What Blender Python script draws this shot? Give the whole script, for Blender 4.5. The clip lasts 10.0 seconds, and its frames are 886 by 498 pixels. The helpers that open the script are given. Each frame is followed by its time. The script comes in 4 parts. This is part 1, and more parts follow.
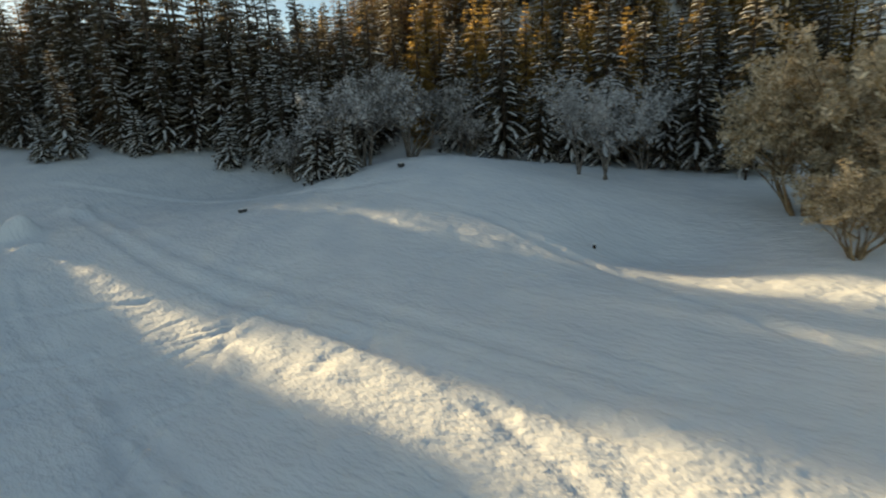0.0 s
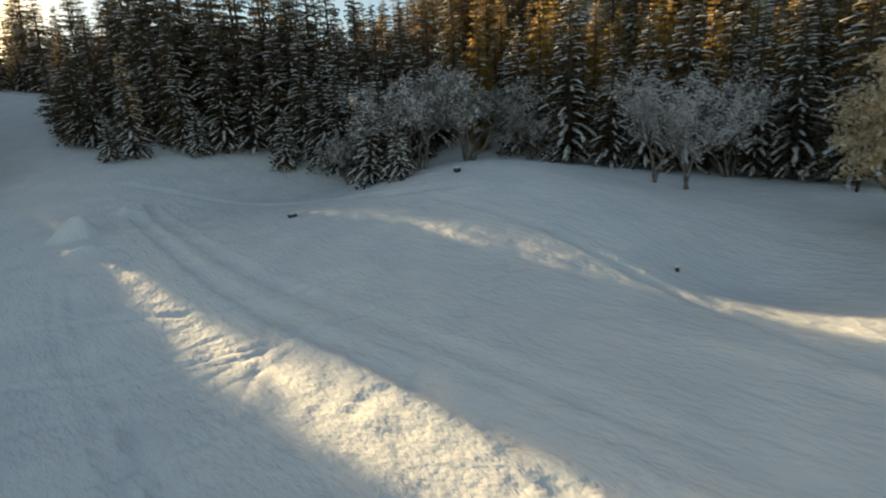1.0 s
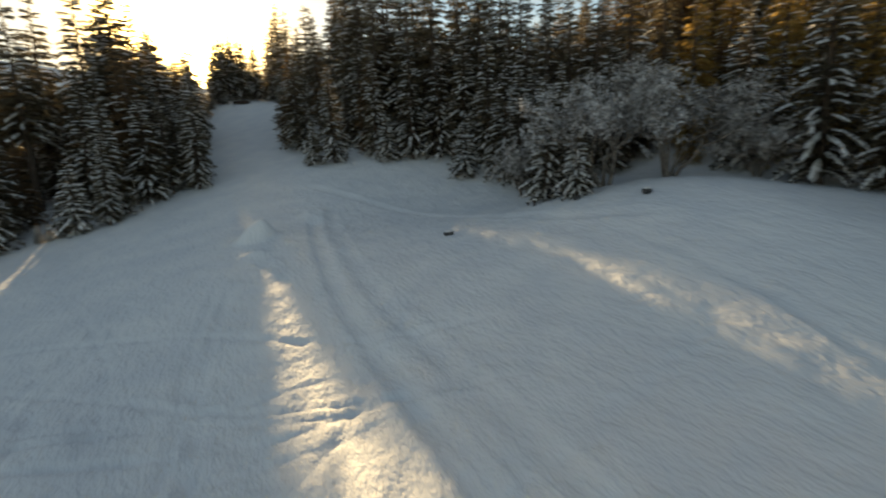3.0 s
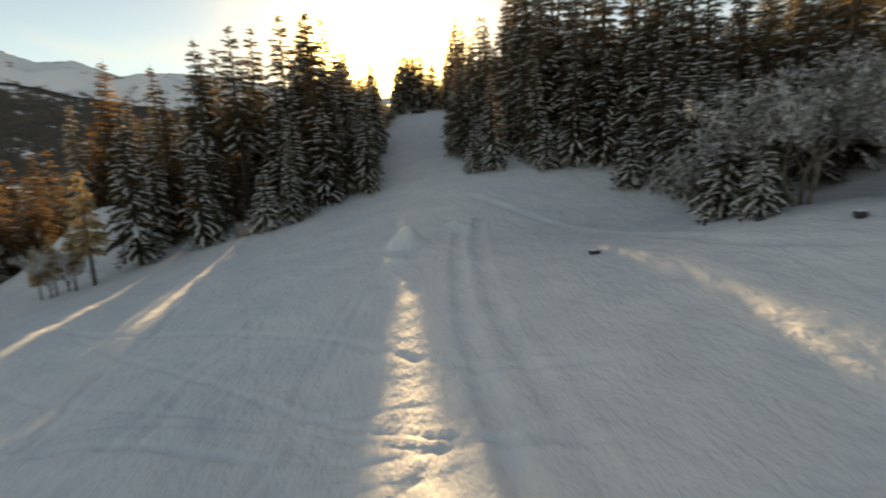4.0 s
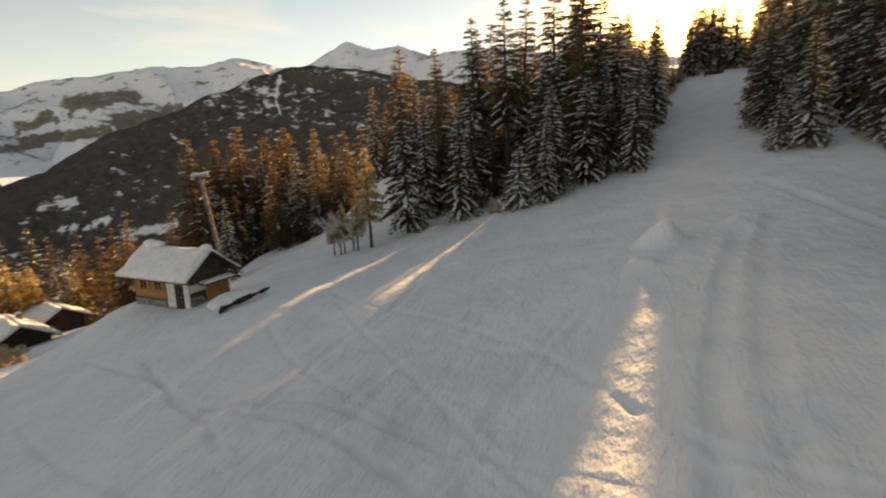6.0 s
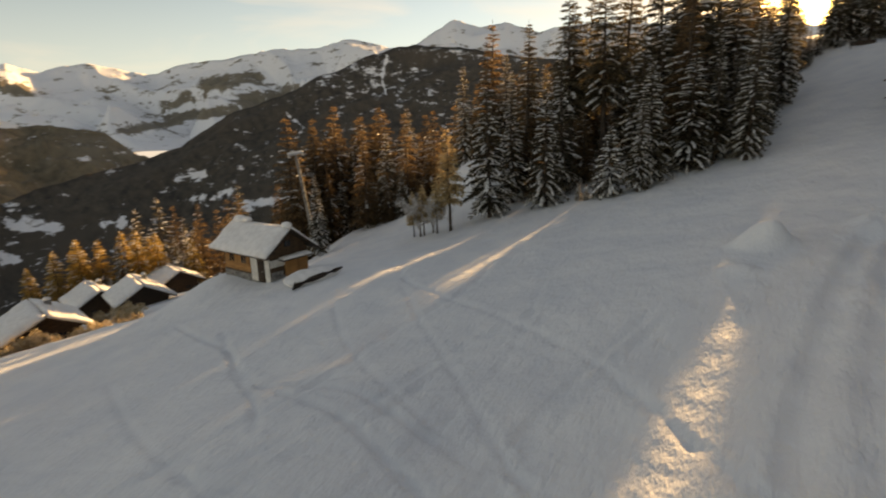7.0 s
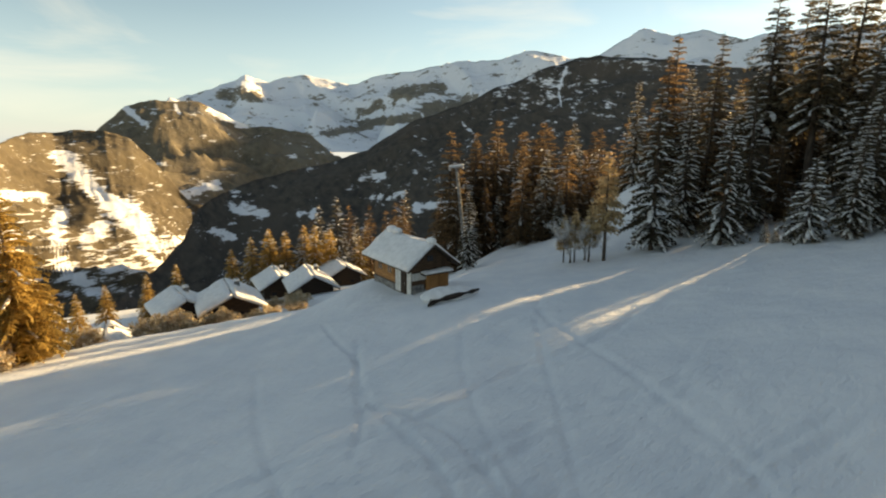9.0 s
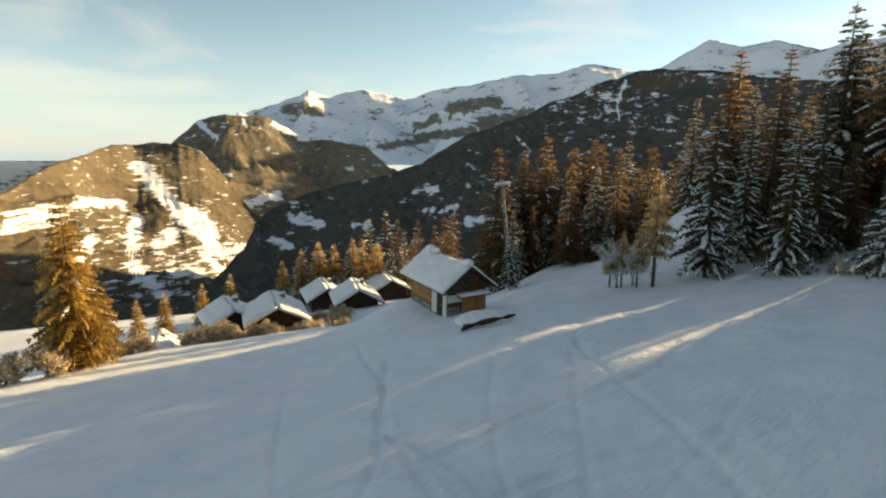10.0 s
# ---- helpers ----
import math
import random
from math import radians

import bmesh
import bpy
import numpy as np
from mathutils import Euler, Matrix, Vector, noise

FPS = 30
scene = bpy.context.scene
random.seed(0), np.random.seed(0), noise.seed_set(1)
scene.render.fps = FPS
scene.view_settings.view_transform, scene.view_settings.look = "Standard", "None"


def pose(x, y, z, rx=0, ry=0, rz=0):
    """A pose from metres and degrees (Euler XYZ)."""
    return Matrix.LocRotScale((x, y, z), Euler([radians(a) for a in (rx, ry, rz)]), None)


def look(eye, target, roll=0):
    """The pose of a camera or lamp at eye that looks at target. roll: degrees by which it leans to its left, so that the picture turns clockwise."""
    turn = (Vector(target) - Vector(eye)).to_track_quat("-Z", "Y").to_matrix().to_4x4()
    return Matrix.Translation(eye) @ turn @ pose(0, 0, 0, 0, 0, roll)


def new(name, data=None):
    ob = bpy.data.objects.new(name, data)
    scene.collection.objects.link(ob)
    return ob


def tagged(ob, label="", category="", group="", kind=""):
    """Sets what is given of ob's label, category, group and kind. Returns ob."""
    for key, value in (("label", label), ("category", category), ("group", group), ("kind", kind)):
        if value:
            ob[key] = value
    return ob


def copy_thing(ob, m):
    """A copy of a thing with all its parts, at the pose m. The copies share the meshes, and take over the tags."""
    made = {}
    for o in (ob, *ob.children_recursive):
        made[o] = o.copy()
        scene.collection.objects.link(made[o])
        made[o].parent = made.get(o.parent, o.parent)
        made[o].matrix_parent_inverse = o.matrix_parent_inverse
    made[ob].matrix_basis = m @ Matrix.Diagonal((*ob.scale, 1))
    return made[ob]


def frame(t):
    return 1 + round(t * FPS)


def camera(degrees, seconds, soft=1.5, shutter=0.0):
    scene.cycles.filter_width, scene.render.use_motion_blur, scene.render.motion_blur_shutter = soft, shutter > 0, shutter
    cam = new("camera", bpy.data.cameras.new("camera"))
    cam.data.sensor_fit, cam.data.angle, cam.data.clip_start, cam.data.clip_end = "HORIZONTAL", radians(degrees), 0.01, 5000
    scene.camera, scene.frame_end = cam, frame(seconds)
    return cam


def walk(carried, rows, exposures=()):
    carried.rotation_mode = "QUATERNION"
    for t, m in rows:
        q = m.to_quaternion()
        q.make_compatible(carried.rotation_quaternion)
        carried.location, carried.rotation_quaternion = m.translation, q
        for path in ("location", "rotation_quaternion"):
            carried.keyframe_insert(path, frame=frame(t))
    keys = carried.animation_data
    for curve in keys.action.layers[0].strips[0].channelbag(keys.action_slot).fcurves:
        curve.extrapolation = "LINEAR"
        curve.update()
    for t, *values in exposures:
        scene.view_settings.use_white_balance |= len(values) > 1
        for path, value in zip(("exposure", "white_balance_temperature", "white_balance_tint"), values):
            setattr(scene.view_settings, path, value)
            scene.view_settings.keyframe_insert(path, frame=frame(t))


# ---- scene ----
cam = camera(82.1, 10.0, soft=2.0, shutter=0.5)
# seconds, place, turn about x, y and z
PATH = [
    (0.0, 0.000, -0.010, 8.005, 78.37, 3.23, 1.66),
    (0.5, -0.144, 1.533, 8.098, 78.61, 2.92, 4.96),
    (1.0, -0.269, 2.811, 8.292, 78.67, 2.91, 7.97),
    (1.5, -0.304, 3.876, 8.515, 78.72, 2.89, 10.94),
    (2.0, -0.090, 5.003, 8.751, 78.74, 2.91, 14.39),
    (3.5, 0.697, 10.534, 9.114, 80.34, 1.78, 40.54),
    (4.0, 0.922, 11.518, 9.279, 80.91, 1.88, 50.01),
    (4.5, 1.000, 11.960, 9.730, 80.87, 2.70, 60.00),
    (5.0, 0.435, 12.637, 10.067, 80.46, 2.31, 67.61),
    (5.5, -0.613, 13.834, 10.108, 79.54, 2.07, 74.17),
    (7.0, -2.926, 17.271, 10.271, 76.54, 1.51, 91.48),
    (7.5, -3.099, 17.803, 10.490, 76.22, 1.22, 97.07),
    (8.0, -3.519, 17.936, 10.707, 76.42, 0.80, 102.71),
    (8.5, -4.194, 18.044, 10.871, 77.04, 0.31, 107.07),
    (9.0, -4.907, 18.392, 11.105, 77.78, -0.60, 110.24),
    (9.5, -5.547, 18.596, 11.422, 78.30, -0.83, 113.50),
    (10.0, -6.237, 19.181, 11.670, 79.15, -0.93, 116.30),
]
EXPOSURES = [(0.0, 1.0, 8300, 1), (2.0, 1.06, 9000, 4), (3.5, 0.98, 9600, 7), (5.2, 1.28, 12200, 17), (7.0, 1.10, 12600, 18), (8.0, 1.08, 11400, 11), (9.0, 1.22, 9200, 6), (10.0, 1.20, 8700, 5)]
walk(cam, [(t, pose(x, y, z, rx, ry, rz)) for t, x, y, z, rx, ry, rz in PATH], EXPOSURES)

# ---- light ----
SUN_AZ, SUN_EL = 56.0, 13.6   # degrees counter-clockwise from +y, degrees above the horizon
sun_way = Vector((-math.sin(radians(SUN_AZ)) * math.cos(radians(SUN_EL)),
                  math.cos(radians(SUN_AZ)) * math.cos(radians(SUN_EL)), math.sin(radians(SUN_EL))))


def build_light():
    world = bpy.data.worlds.new("winter_sky")
    scene.world = world
    world.use_nodes = True
    nt = world.node_tree
    nt.nodes.clear()
    N, L = nt.nodes.new, nt.links.new
    out, bg = N("ShaderNodeOutputWorld"), N("ShaderNodeBackground")
    sky = N("ShaderNodeTexSky")
    sky.sky_type, sky.sun_disc = "NISHITA", False
    sky.sun_elevation, sky.sun_rotation = radians(SUN_EL), radians(-SUN_AZ)
    sky.altitude, sky.air_density, sky.dust_density, sky.ozone_density = 1500, 1.0, 0.1, 1.4
    tc = N("ShaderNodeTexCoord")
    # thin high cloud
    mp = N("ShaderNodeMapping")
    mp.inputs["Scale"].default_value = (1.2, 1.2, 5.0)
    mp.inputs["Rotation"].default_value = (0.15, 0.1, 0.6)
    ns = N("ShaderNodeTexNoise")
    ns.inputs["Scale"].default_value, ns.inputs["Detail"].default_value = 2.2, 6
    ns.inputs["Roughness"].default_value, ns.inputs["Distortion"].default_value = 0.55, 0.6
    cr = N("ShaderNodeValToRGB")
    cr.color_ramp.elements[0].position, cr.color_ramp.elements[1].position = 0.50, 0.85
    cr.color_ramp.elements[1].color = (0.5, 0.5, 0.5, 1)
    mix = N("ShaderNodeMix")
    mix.data_type = "RGBA"
    mix.inputs["B"].default_value = (5.6, 5.5, 5.4, 1)
    # the bright air round the sun
    dot = N("ShaderNodeVectorMath")
    dot.operation = "DOT_PRODUCT"
    dot.inputs[1].default_value = sun_way
    nrm = N("ShaderNodeVectorMath")
    nrm.operation = "NORMALIZE"
    L(tc.outputs["Generated"], nrm.inputs[0])
    L(nrm.outputs["Vector"], dot.inputs[0])
    glow = []
    for power, strength in ((300.0, 320.0), (90.0, 24.0), (20.0, 1.3)):
        mx = N("ShaderNodeMath")
        mx.operation, mx.inputs[1].default_value = "MAXIMUM", 0.0
        pw = N("ShaderNodeMath")
        pw.operation, pw.inputs[1].default_value = "POWER", power
        ml = N("ShaderNodeMath")
        ml.operation, ml.inputs[1].default_value = "MULTIPLY", strength
        L(dot.outputs["Value"], mx.inputs[0]), L(mx.outputs[0], pw.inputs[0]), L(pw.outputs[0], ml.inputs[0])
        glow.append(ml)
    ad = glow[0]
    for g in glow[1:]:
        ml = N("ShaderNodeMath")
        L(ad.outputs[0], ml.inputs[0]), L(g.outputs[0], ml.inputs[1])
        ad = ml
    tint = N("ShaderNodeVectorMath")
    tint.operation = "SCALE"
    tint.inputs[0].default_value = (1.0, 0.66, 0.24)
    L(ad.outputs[0], tint.inputs["Scale"])
    L(tc.outputs["Generated"], mp.inputs["Vector"]), L(mp.outputs["Vector"], ns.inputs["Vector"])
    L(ns.outputs["Fac"], cr.inputs["Fac"]), L(cr.outputs["Color"], mix.inputs["Factor"])
    # pale air low over the horizon
    up, low, pale = N("ShaderNodeSeparateXYZ"), N("ShaderNodeMapRange"), N("ShaderNodeMix")
    low.inputs["From Min"].default_value, low.inputs["From Max"].default_value = 0.20, -0.02
    low.inputs["To Max"].default_value = 0.75
    pale.data_type = "RGBA"
    pale.inputs["B"].default_value = (2.3, 3.3, 5.0, 1)
    L(nrm.outputs["Vector"], up.inputs[0]), L(up.outputs["Z"], low.inputs["Value"]), L(low.outputs["Result"], pale.inputs["Factor"])
    L(sky.outputs["Color"], pale.inputs["A"]), L(pale.outputs["Result"], mix.inputs["A"])
    sm = N("ShaderNodeVectorMath")
    sm.operation = "ADD"
    L(mix.outputs["Result"], sm.inputs[0]), L(tint.outputs["Vector"], sm.inputs[1])
    L(sm.outputs["Vector"], bg.inputs["Color"])
    bg.inputs["Strength"].default_value = 0.09
    L(bg.outputs[0], out.inputs[0])
    lamp = bpy.data.lights.new("sun", "SUN")
    lamp.energy, lamp.angle, lamp.color = 5.0, radians(0.55), (1.0, 0.80, 0.55)
    ob = new("sun", lamp)
    ob.matrix_world = look(sun_way * 200, (0, 0, 0))


build_light()


# ---- materials ----
def material(name, colour, rough=0.8, second=None, scale=4.0, detail=5.0, bump=0.0, bump_scale=20.0, metal=0.0, spec=0.3,
             low=0.35, high=0.65, stretch=(1, 1, 1), wave=None, island=0.0, per_object=0.0, thin=0.0):
    m = bpy.data.materials.new(name)
    m.use_nodes = True
    nt = m.node_tree
    N, L = nt.nodes.new, nt.links.new
    b = nt.nodes["Principled BSDF"]
    b.inputs["Roughness"].default_value, b.inputs["Metallic"].default_value = rough, metal
    b.inputs["Specular IOR Level"].default_value = spec
    tc = N("ShaderNodeTexCoord")
    mp = N("ShaderNodeMapping")
    mp.inputs["Scale"].default_value = stretch
    L(tc.outputs["Object"], mp.inputs["Vector"])
    ns = N("ShaderNodeTexNoise")
    ns.inputs["Scale"].default_value, ns.inputs["Detail"].default_value = scale, detail
    L(mp.outputs["Vector"], ns.inputs["Vector"])
    cr = N("ShaderNodeValToRGB")
    cr.color_ramp.elements[0].position, cr.color_ramp.elements[1].position = low, high
    cr.color_ramp.elements[0].color = (*colour, 1)
    cr.color_ramp.elements[1].color = (*(second or colour), 1)
    L(ns.outputs["Fac"], cr.inputs["Fac"])
    colour_out = cr.outputs["Color"]
    for amount, node, socket in ((island, "ShaderNodeNewGeometry", "Random Per Island"), (per_object, "ShaderNodeObjectInfo", "Random")):
        if amount:
            rd = N(node)
            mr = N("ShaderNodeMapRange")
            mr.inputs["To Min"].default_value, mr.inputs["To Max"].default_value = 1 - amount, 1 + amount
            sc = N("ShaderNodeVectorMath")
            sc.operation = "SCALE"
            L(rd.outputs[socket], mr.inputs["Value"]), L(mr.outputs["Result"], sc.inputs["Scale"])
            L(colour_out, sc.inputs[0])
            colour_out = sc.outputs["Vector"]
    L(colour_out, b.inputs["Base Color"])
    if bump:
        n2 = N("ShaderNodeTexNoise")
        n2.inputs["Scale"].default_value, n2.inputs["Detail"].default_value = bump_scale, 6
        L(mp.outputs["Vector"], n2.inputs["Vector"])
        bp = N("ShaderNodeBump")
        bp.inputs["Strength"].default_value, bp.inputs["Distance"].default_value = 1.0, bump
        L(n2.outputs["Fac"], bp.inputs["Height"])
        L(bp.outputs["Normal"], b.inputs["Normal"])
    if thin:
        # light that passes through needles and frost
        tr, mx = N("ShaderNodeBsdfTranslucent"), N("ShaderNodeMixShader")
        mx.inputs["Fac"].default_value = thin
        L(colour_out, tr.inputs["Color"])
        L(b.outputs["BSDF"], mx.inputs[1]), L(tr.outputs["BSDF"], mx.inputs[2])
        L(mx.outputs["Shader"], nt.nodes["Material Output"].inputs["Surface"])
    return m


def snow_cover():
    """Trodden snow with small wind-drawn ridges."""
    m = material("snow", (0.72, 0.74, 0.76), 0.75, (0.80, 0.81, 0.81), 0.35, 6, spec=0.25)
    nt = m.node_tree
    N, L = nt.nodes.new, nt.links.new
    tc, turn = N("ShaderNodeTexCoord"), N("ShaderNodeMapping")
    turn.inputs["Rotation"].default_value = (0, 0, radians(-146))
    L(tc.outputs["Object"], turn.inputs["Vector"])
    total = None
    for scale, stretch, amount in ((1.0, (1.3, 3.4, 1.0), 0.8), (1.0, (3.2, 6.5, 3.0), 0.45), (1.0, (0.5, 0.7, 0.5), 0.6)):
        mp, ns, ml = N("ShaderNodeMapping"), N("ShaderNodeTexNoise"), N("ShaderNodeMath")
        mp.inputs["Scale"].default_value = stretch
        ns.inputs["Scale"].default_value, ns.inputs["Detail"].default_value = scale, 3
        ml.operation, ml.inputs[1].default_value = "MULTIPLY", amount
        L(turn.outputs["Vector"], mp.inputs["Vector"]), L(mp.outputs["Vector"], ns.inputs["Vector"]), L(ns.outputs["Fac"], ml.inputs[0])
        if total:
            ad = N("ShaderNodeMath")
            L(total.outputs[0], ad.inputs[0]), L(ml.outputs[0], ad.inputs[1])
            ml = ad
        total = ml
    bp = N("ShaderNodeBump")
    bp.inputs["Strength"].default_value, bp.inputs["Distance"].default_value = 1.0, 0.125
    L(total.outputs[0], bp.inputs["Height"]), L(bp.outputs["Normal"], nt.nodes["Principled BSDF"].inputs["Normal"])
    return m


SNOW = snow_cover()
TREE_SNOW = material("tree_snow", (0.74, 0.73, 0.71), 0.8, (0.86, 0.85, 0.83), 2.0, 4, 0.03, 9.0, spec=0.2)
NEEDLE = material("spruce_needles", (0.060, 0.046, 0.025), 0.75, (0.19, 0.158, 0.108), 1.6, 4, island=0.4, per_object=0.25, spec=0.2, thin=0.4)
BARK = material("bark", (0.05, 0.035, 0.025), 0.9, (0.12, 0.09, 0.07), 6, 6, 0.02, 14, stretch=(1, 1, 0.25))
LARCH = material("larch_needles", (0.095, 0.062, 0.036), 0.8, (0.24, 0.155, 0.085), 1.2, 4, island=0.35, per_object=0.2, spec=0.15, thin=0.5)
# golden larch needles, brightened in colour to stand in for low sun
SUN_TINTED_LARCH = material("sun_tinted_golden_larch_needles", (0.28, 0.175, 0.055), 0.8, (0.54, 0.37, 0.13), 1.2, 4, island=0.35, spec=0.15, thin=0.6)
PALE_LARCH = material("frosted_larch_needles", (0.36, 0.24, 0.11), 0.8, (0.66, 0.52, 0.32), 1.5, 4, island=0.3, spec=0.15, thin=0.35)
# frost on dry twigs, with the gold of low sun mixed into its colour
SUN_TINTED_FROST = material("sun_tinted_frost_on_twigs", (0.40, 0.28, 0.14), 0.85, (0.78, 0.68, 0.52), 2.0, 4, island=0.3, spec=0.15, thin=0.4)
FROST = material("hoar_frost", (0.38, 0.36, 0.34), 0.85, (0.76, 0.75, 0.74), 2.5, 4, island=0.25, spec=0.15, thin=0.25)
RIME = material("rime_on_twigs", (0.16, 0.14, 0.12), 0.85, (0.66, 0.65, 0.64), 1.6, 5, island=0.35, spec=0.15, low=0.4, high=0.6, thin=0.25)
TWIG = material("frosted_twig", (0.09, 0.07, 0.055), 0.9, (0.28, 0.25, 0.22), 3.0, 5)
SHRUB = material("dry_twigs", (0.16, 0.10, 0.05), 0.85, (0.30, 0.21, 0.12), 2.0, 4, island=0.3)
LOG = material("weathered_brown_boards", (0.065, 0.036, 0.02), 0.75, (0.13, 0.075, 0.04), 3, 6, 0.01, 20, stretch=(0.3, 0.3, 4), per_object=0.2)
ORANGE_WOOD = material("orange_larch_boards", (0.30, 0.13, 0.04), 0.65, (0.42, 0.20, 0.07), 3, 6, 0.006, 20, stretch=(0.4, 0.4, 4), per_object=0.18)
DARK_WOOD = material("dark_old_wood", (0.025, 0.016, 0.011), 0.8, (0.07, 0.045, 0.03), 3, 6, 0.01, 14, stretch=(0.4, 0.4, 3), per_object=0.2)
PLASTER = material("white_plaster", (0.55, 0.52, 0.47), 0.85, (0.72, 0.69, 0.63), 2.5, 6, 0.006, 30)
STONE = material("grey_stone", (0.10, 0.095, 0.09), 0.85, (0.28, 0.27, 0.25), 3.0, 6, 0.02, 8)
ROCK = material("dark_rock", (0.03, 0.03, 0.032), 0.8, (0.10, 0.10, 0.10), 4.0, 6, 0.03, 9)
GLASS_DARK = material("dark_window_glass", (0.012, 0.014, 0.018), 0.08, (0.02, 0.022, 0.026), 2.0, spec=0.5)
STEEL = material("galvanised_steel", (0.42, 0.43, 0.44), 0.45, (0.55, 0.55, 0.55), 6, 5, metal=0.8)
CONCRETE = material("pale_concrete", (0.42, 0.41, 0.39), 0.85, (0.55, 0.54, 0.51), 4, 6, 0.005, 30)


# ---- mesh tools ----
def mesh_object(name, verts, faces, mat, parent=None, smooth=False, label=""):
    me = bpy.data.meshes.new(name)
    me.from_pydata([tuple(map(float, v)) for v in verts], [], faces)
    me.materials.append(mat)
    if smooth:
        me.polygons.foreach_set("use_smooth", [True] * len(me.polygons))
    me.update()
    ob = new(name, me)
    if parent:
        ob.parent = parent
    if label:
        ob["label"] = label
    return ob


def part(name, bm, mat, parent=None, label="", smooth=False):
    me = bpy.data.meshes.new(name)
    bm.to_mesh(me)
    bm.free()
    me.materials.append(mat)
    if smooth:
        me.polygons.foreach_set("use_smooth", [True] * len(me.polygons))
    ob = new(name, me)
    if parent:
        ob.parent = parent
    if label:
        ob["label"] = label
    return ob


def add_box(bm, size, m, bevel=0.0):
    r = bmesh.ops.create_cube(bm, size=1.0, matrix=m @ Matrix.Diagonal((*size, 1)))
    if bevel:
        edges = {e for v in r["verts"] for e in v.link_edges}
        bmesh.ops.bevel(bm, geom=list(edges), offset=bevel, segments=1, affect="EDGES")


def box(name, size, m, mat, parent, label="", bevel=0.012):
    bm = bmesh.new()
    add_box(bm, size, m, bevel)
    return part(name, bm, mat, parent, label)


def empty(name, m=None):
    ob = new(name)
    ob.empty_display_size = 0.3
    if m is not None:
        ob.matrix_world = m
    return ob


def tube(path, radii, sides, verts, faces):
    """A tapered tube along points, appended to verts and faces."""
    base = len(verts)
    for i, p in enumerate(path):
        a, b = path[max(i - 1, 0)], path[min(i + 1, len(path) - 1)]
        d = (Vector(b) - Vector(a))
        d = d.normalized() if d.length > 1e-6 else Vector((0, 0, 1))
        u = d.orthogonal().normalized()
        w = d.cross(u)
        for k in range(sides):
            an = 2 * math.pi * k / sides
            verts.append(Vector(p) + (u * math.cos(an) + w * math.sin(an)) * radii[i])
    for i in range(len(path) - 1):
        for k in range(sides):
            k2 = (k + 1) % sides
            faces.append((base + i * sides + k, base + i * sides + k2, base + (i + 1) * sides + k2, base + (i + 1) * sides + k))
    faces.append(tuple(base + (len(path) - 1) * sides + k for k in range(sides)))
# ---- ground ----
BUMPS = ((-117, 90, 16, 2.7), (-23, 52, 12, -2.4), (2, 38, 9, 1.4), (-5, 44, 8, 1.5), (-43, 4, 10, 1.7), (-27, 32, 6, 0.35), (-47.5, -4.5, 5, 2.1), (11, 27, 5, -1.5), (-14, 20, 8, -0.55), (-19, 11, 6, 0.7), (-78, 19.8, 7, 6.0))


def smooth(a, b, v):
    u = np.clip((v - a) / (b - a), 0, 1)
    return u * u * (3 - 2 * u)


def ground(x, y):
    """Height of the snow, without its small relief."""
    x, y = np.asarray(x, float), np.asarray(y, float)
    cx, cy = np.clip(x, -85 - 42 * smooth(40, 70, y), 45), np.clip(y, -38, 85)
    z = -1.294 + 0.06396 * cx + 0.12027 * cy + 9.18e-5 * cx * cx - 1.7105e-3 * cx * cy + 5.43e-4 * cy * cy
    for bx, by, r, h in BUMPS:
        z = z + h * np.exp(-((x - bx) ** 2 + (y - by) ** 2) / (r * r))
    west, south = np.maximum(-85 - 42 * smooth(40, 70, y) - x, 0), np.maximum(-38 - y, 0)
    north, east = np.maximum(y - 85, 0), np.maximum(x - 45, 0)
    z = z - 0.20 * np.minimum(west, 700) * (1 - 0.9 * smooth(20, 60, y)) - 0.22 * np.minimum(south, 700) + 0.12 * np.minimum(north, 500) * (1 - smooth(200, 700, west))
    z = z + 74 * smooth(49, 110, y) * smooth(-34, 46, x)
    # the brink of the slope above the village
    brink = np.maximum(np.maximum(-46.5 - x, -26.5 - y), (-x - y - 62.5) / 1.41)
    z = z - 2.6 * smooth(0, 8, brink) * smooth(1, -9, y)
    return z - 0.05 * np.minimum(east, 300)


def gz(x, y):
    return float(ground(x, y))


def value_noise(x, y, scale, seed):
    """Smooth noise on a lattice, between -1 and 1."""
    g = np.random.RandomState(seed).uniform(-1, 1, (257, 257))
    u, v = x / scale, y / scale
    i, j = np.floor(u).astype(int), np.floor(v).astype(int)
    fu, fv = u - i, v - j
    fu, fv = fu * fu * (3 - 2 * fu), fv * fv * (3 - 2 * fv)
    i0, j0, i1, j1 = i % 256, j % 256, (i + 1) % 256, (j + 1) % 256
    return (g[i0, j0] * (1 - fu) + g[i1, j0] * fu) * (1 - fv) + (g[i0, j1] * (1 - fu) + g[i1, j1] * fu) * fv


def lines(stops):
    out = []
    for a, b, step in stops:
        out.append(np.linspace(a, b, max(int(round((b - a) / step)), 1), endpoint=False))
    return np.concatenate(out + [[stops[-1][1]]])


def relief(x, y):
    far = smooth(0, 60, np.maximum(np.abs(x + 20) - 35, 0) + np.maximum(np.abs(y - 22) - 30, 0))
    z = 0.045 * value_noise(x, y, 5.0, 1) + 0.022 * value_noise(x, y * 0.6, 1.9, 2)
    z = z + (0.036 * value_noise(x + 0.5 * y, y * 1.0, 0.85, 3) + 0.024 * value_noise(x, y, 0.5, 4)) * (1 - far)
    return z + far * 0.8 * value_noise(x, y, 17.0, 5)


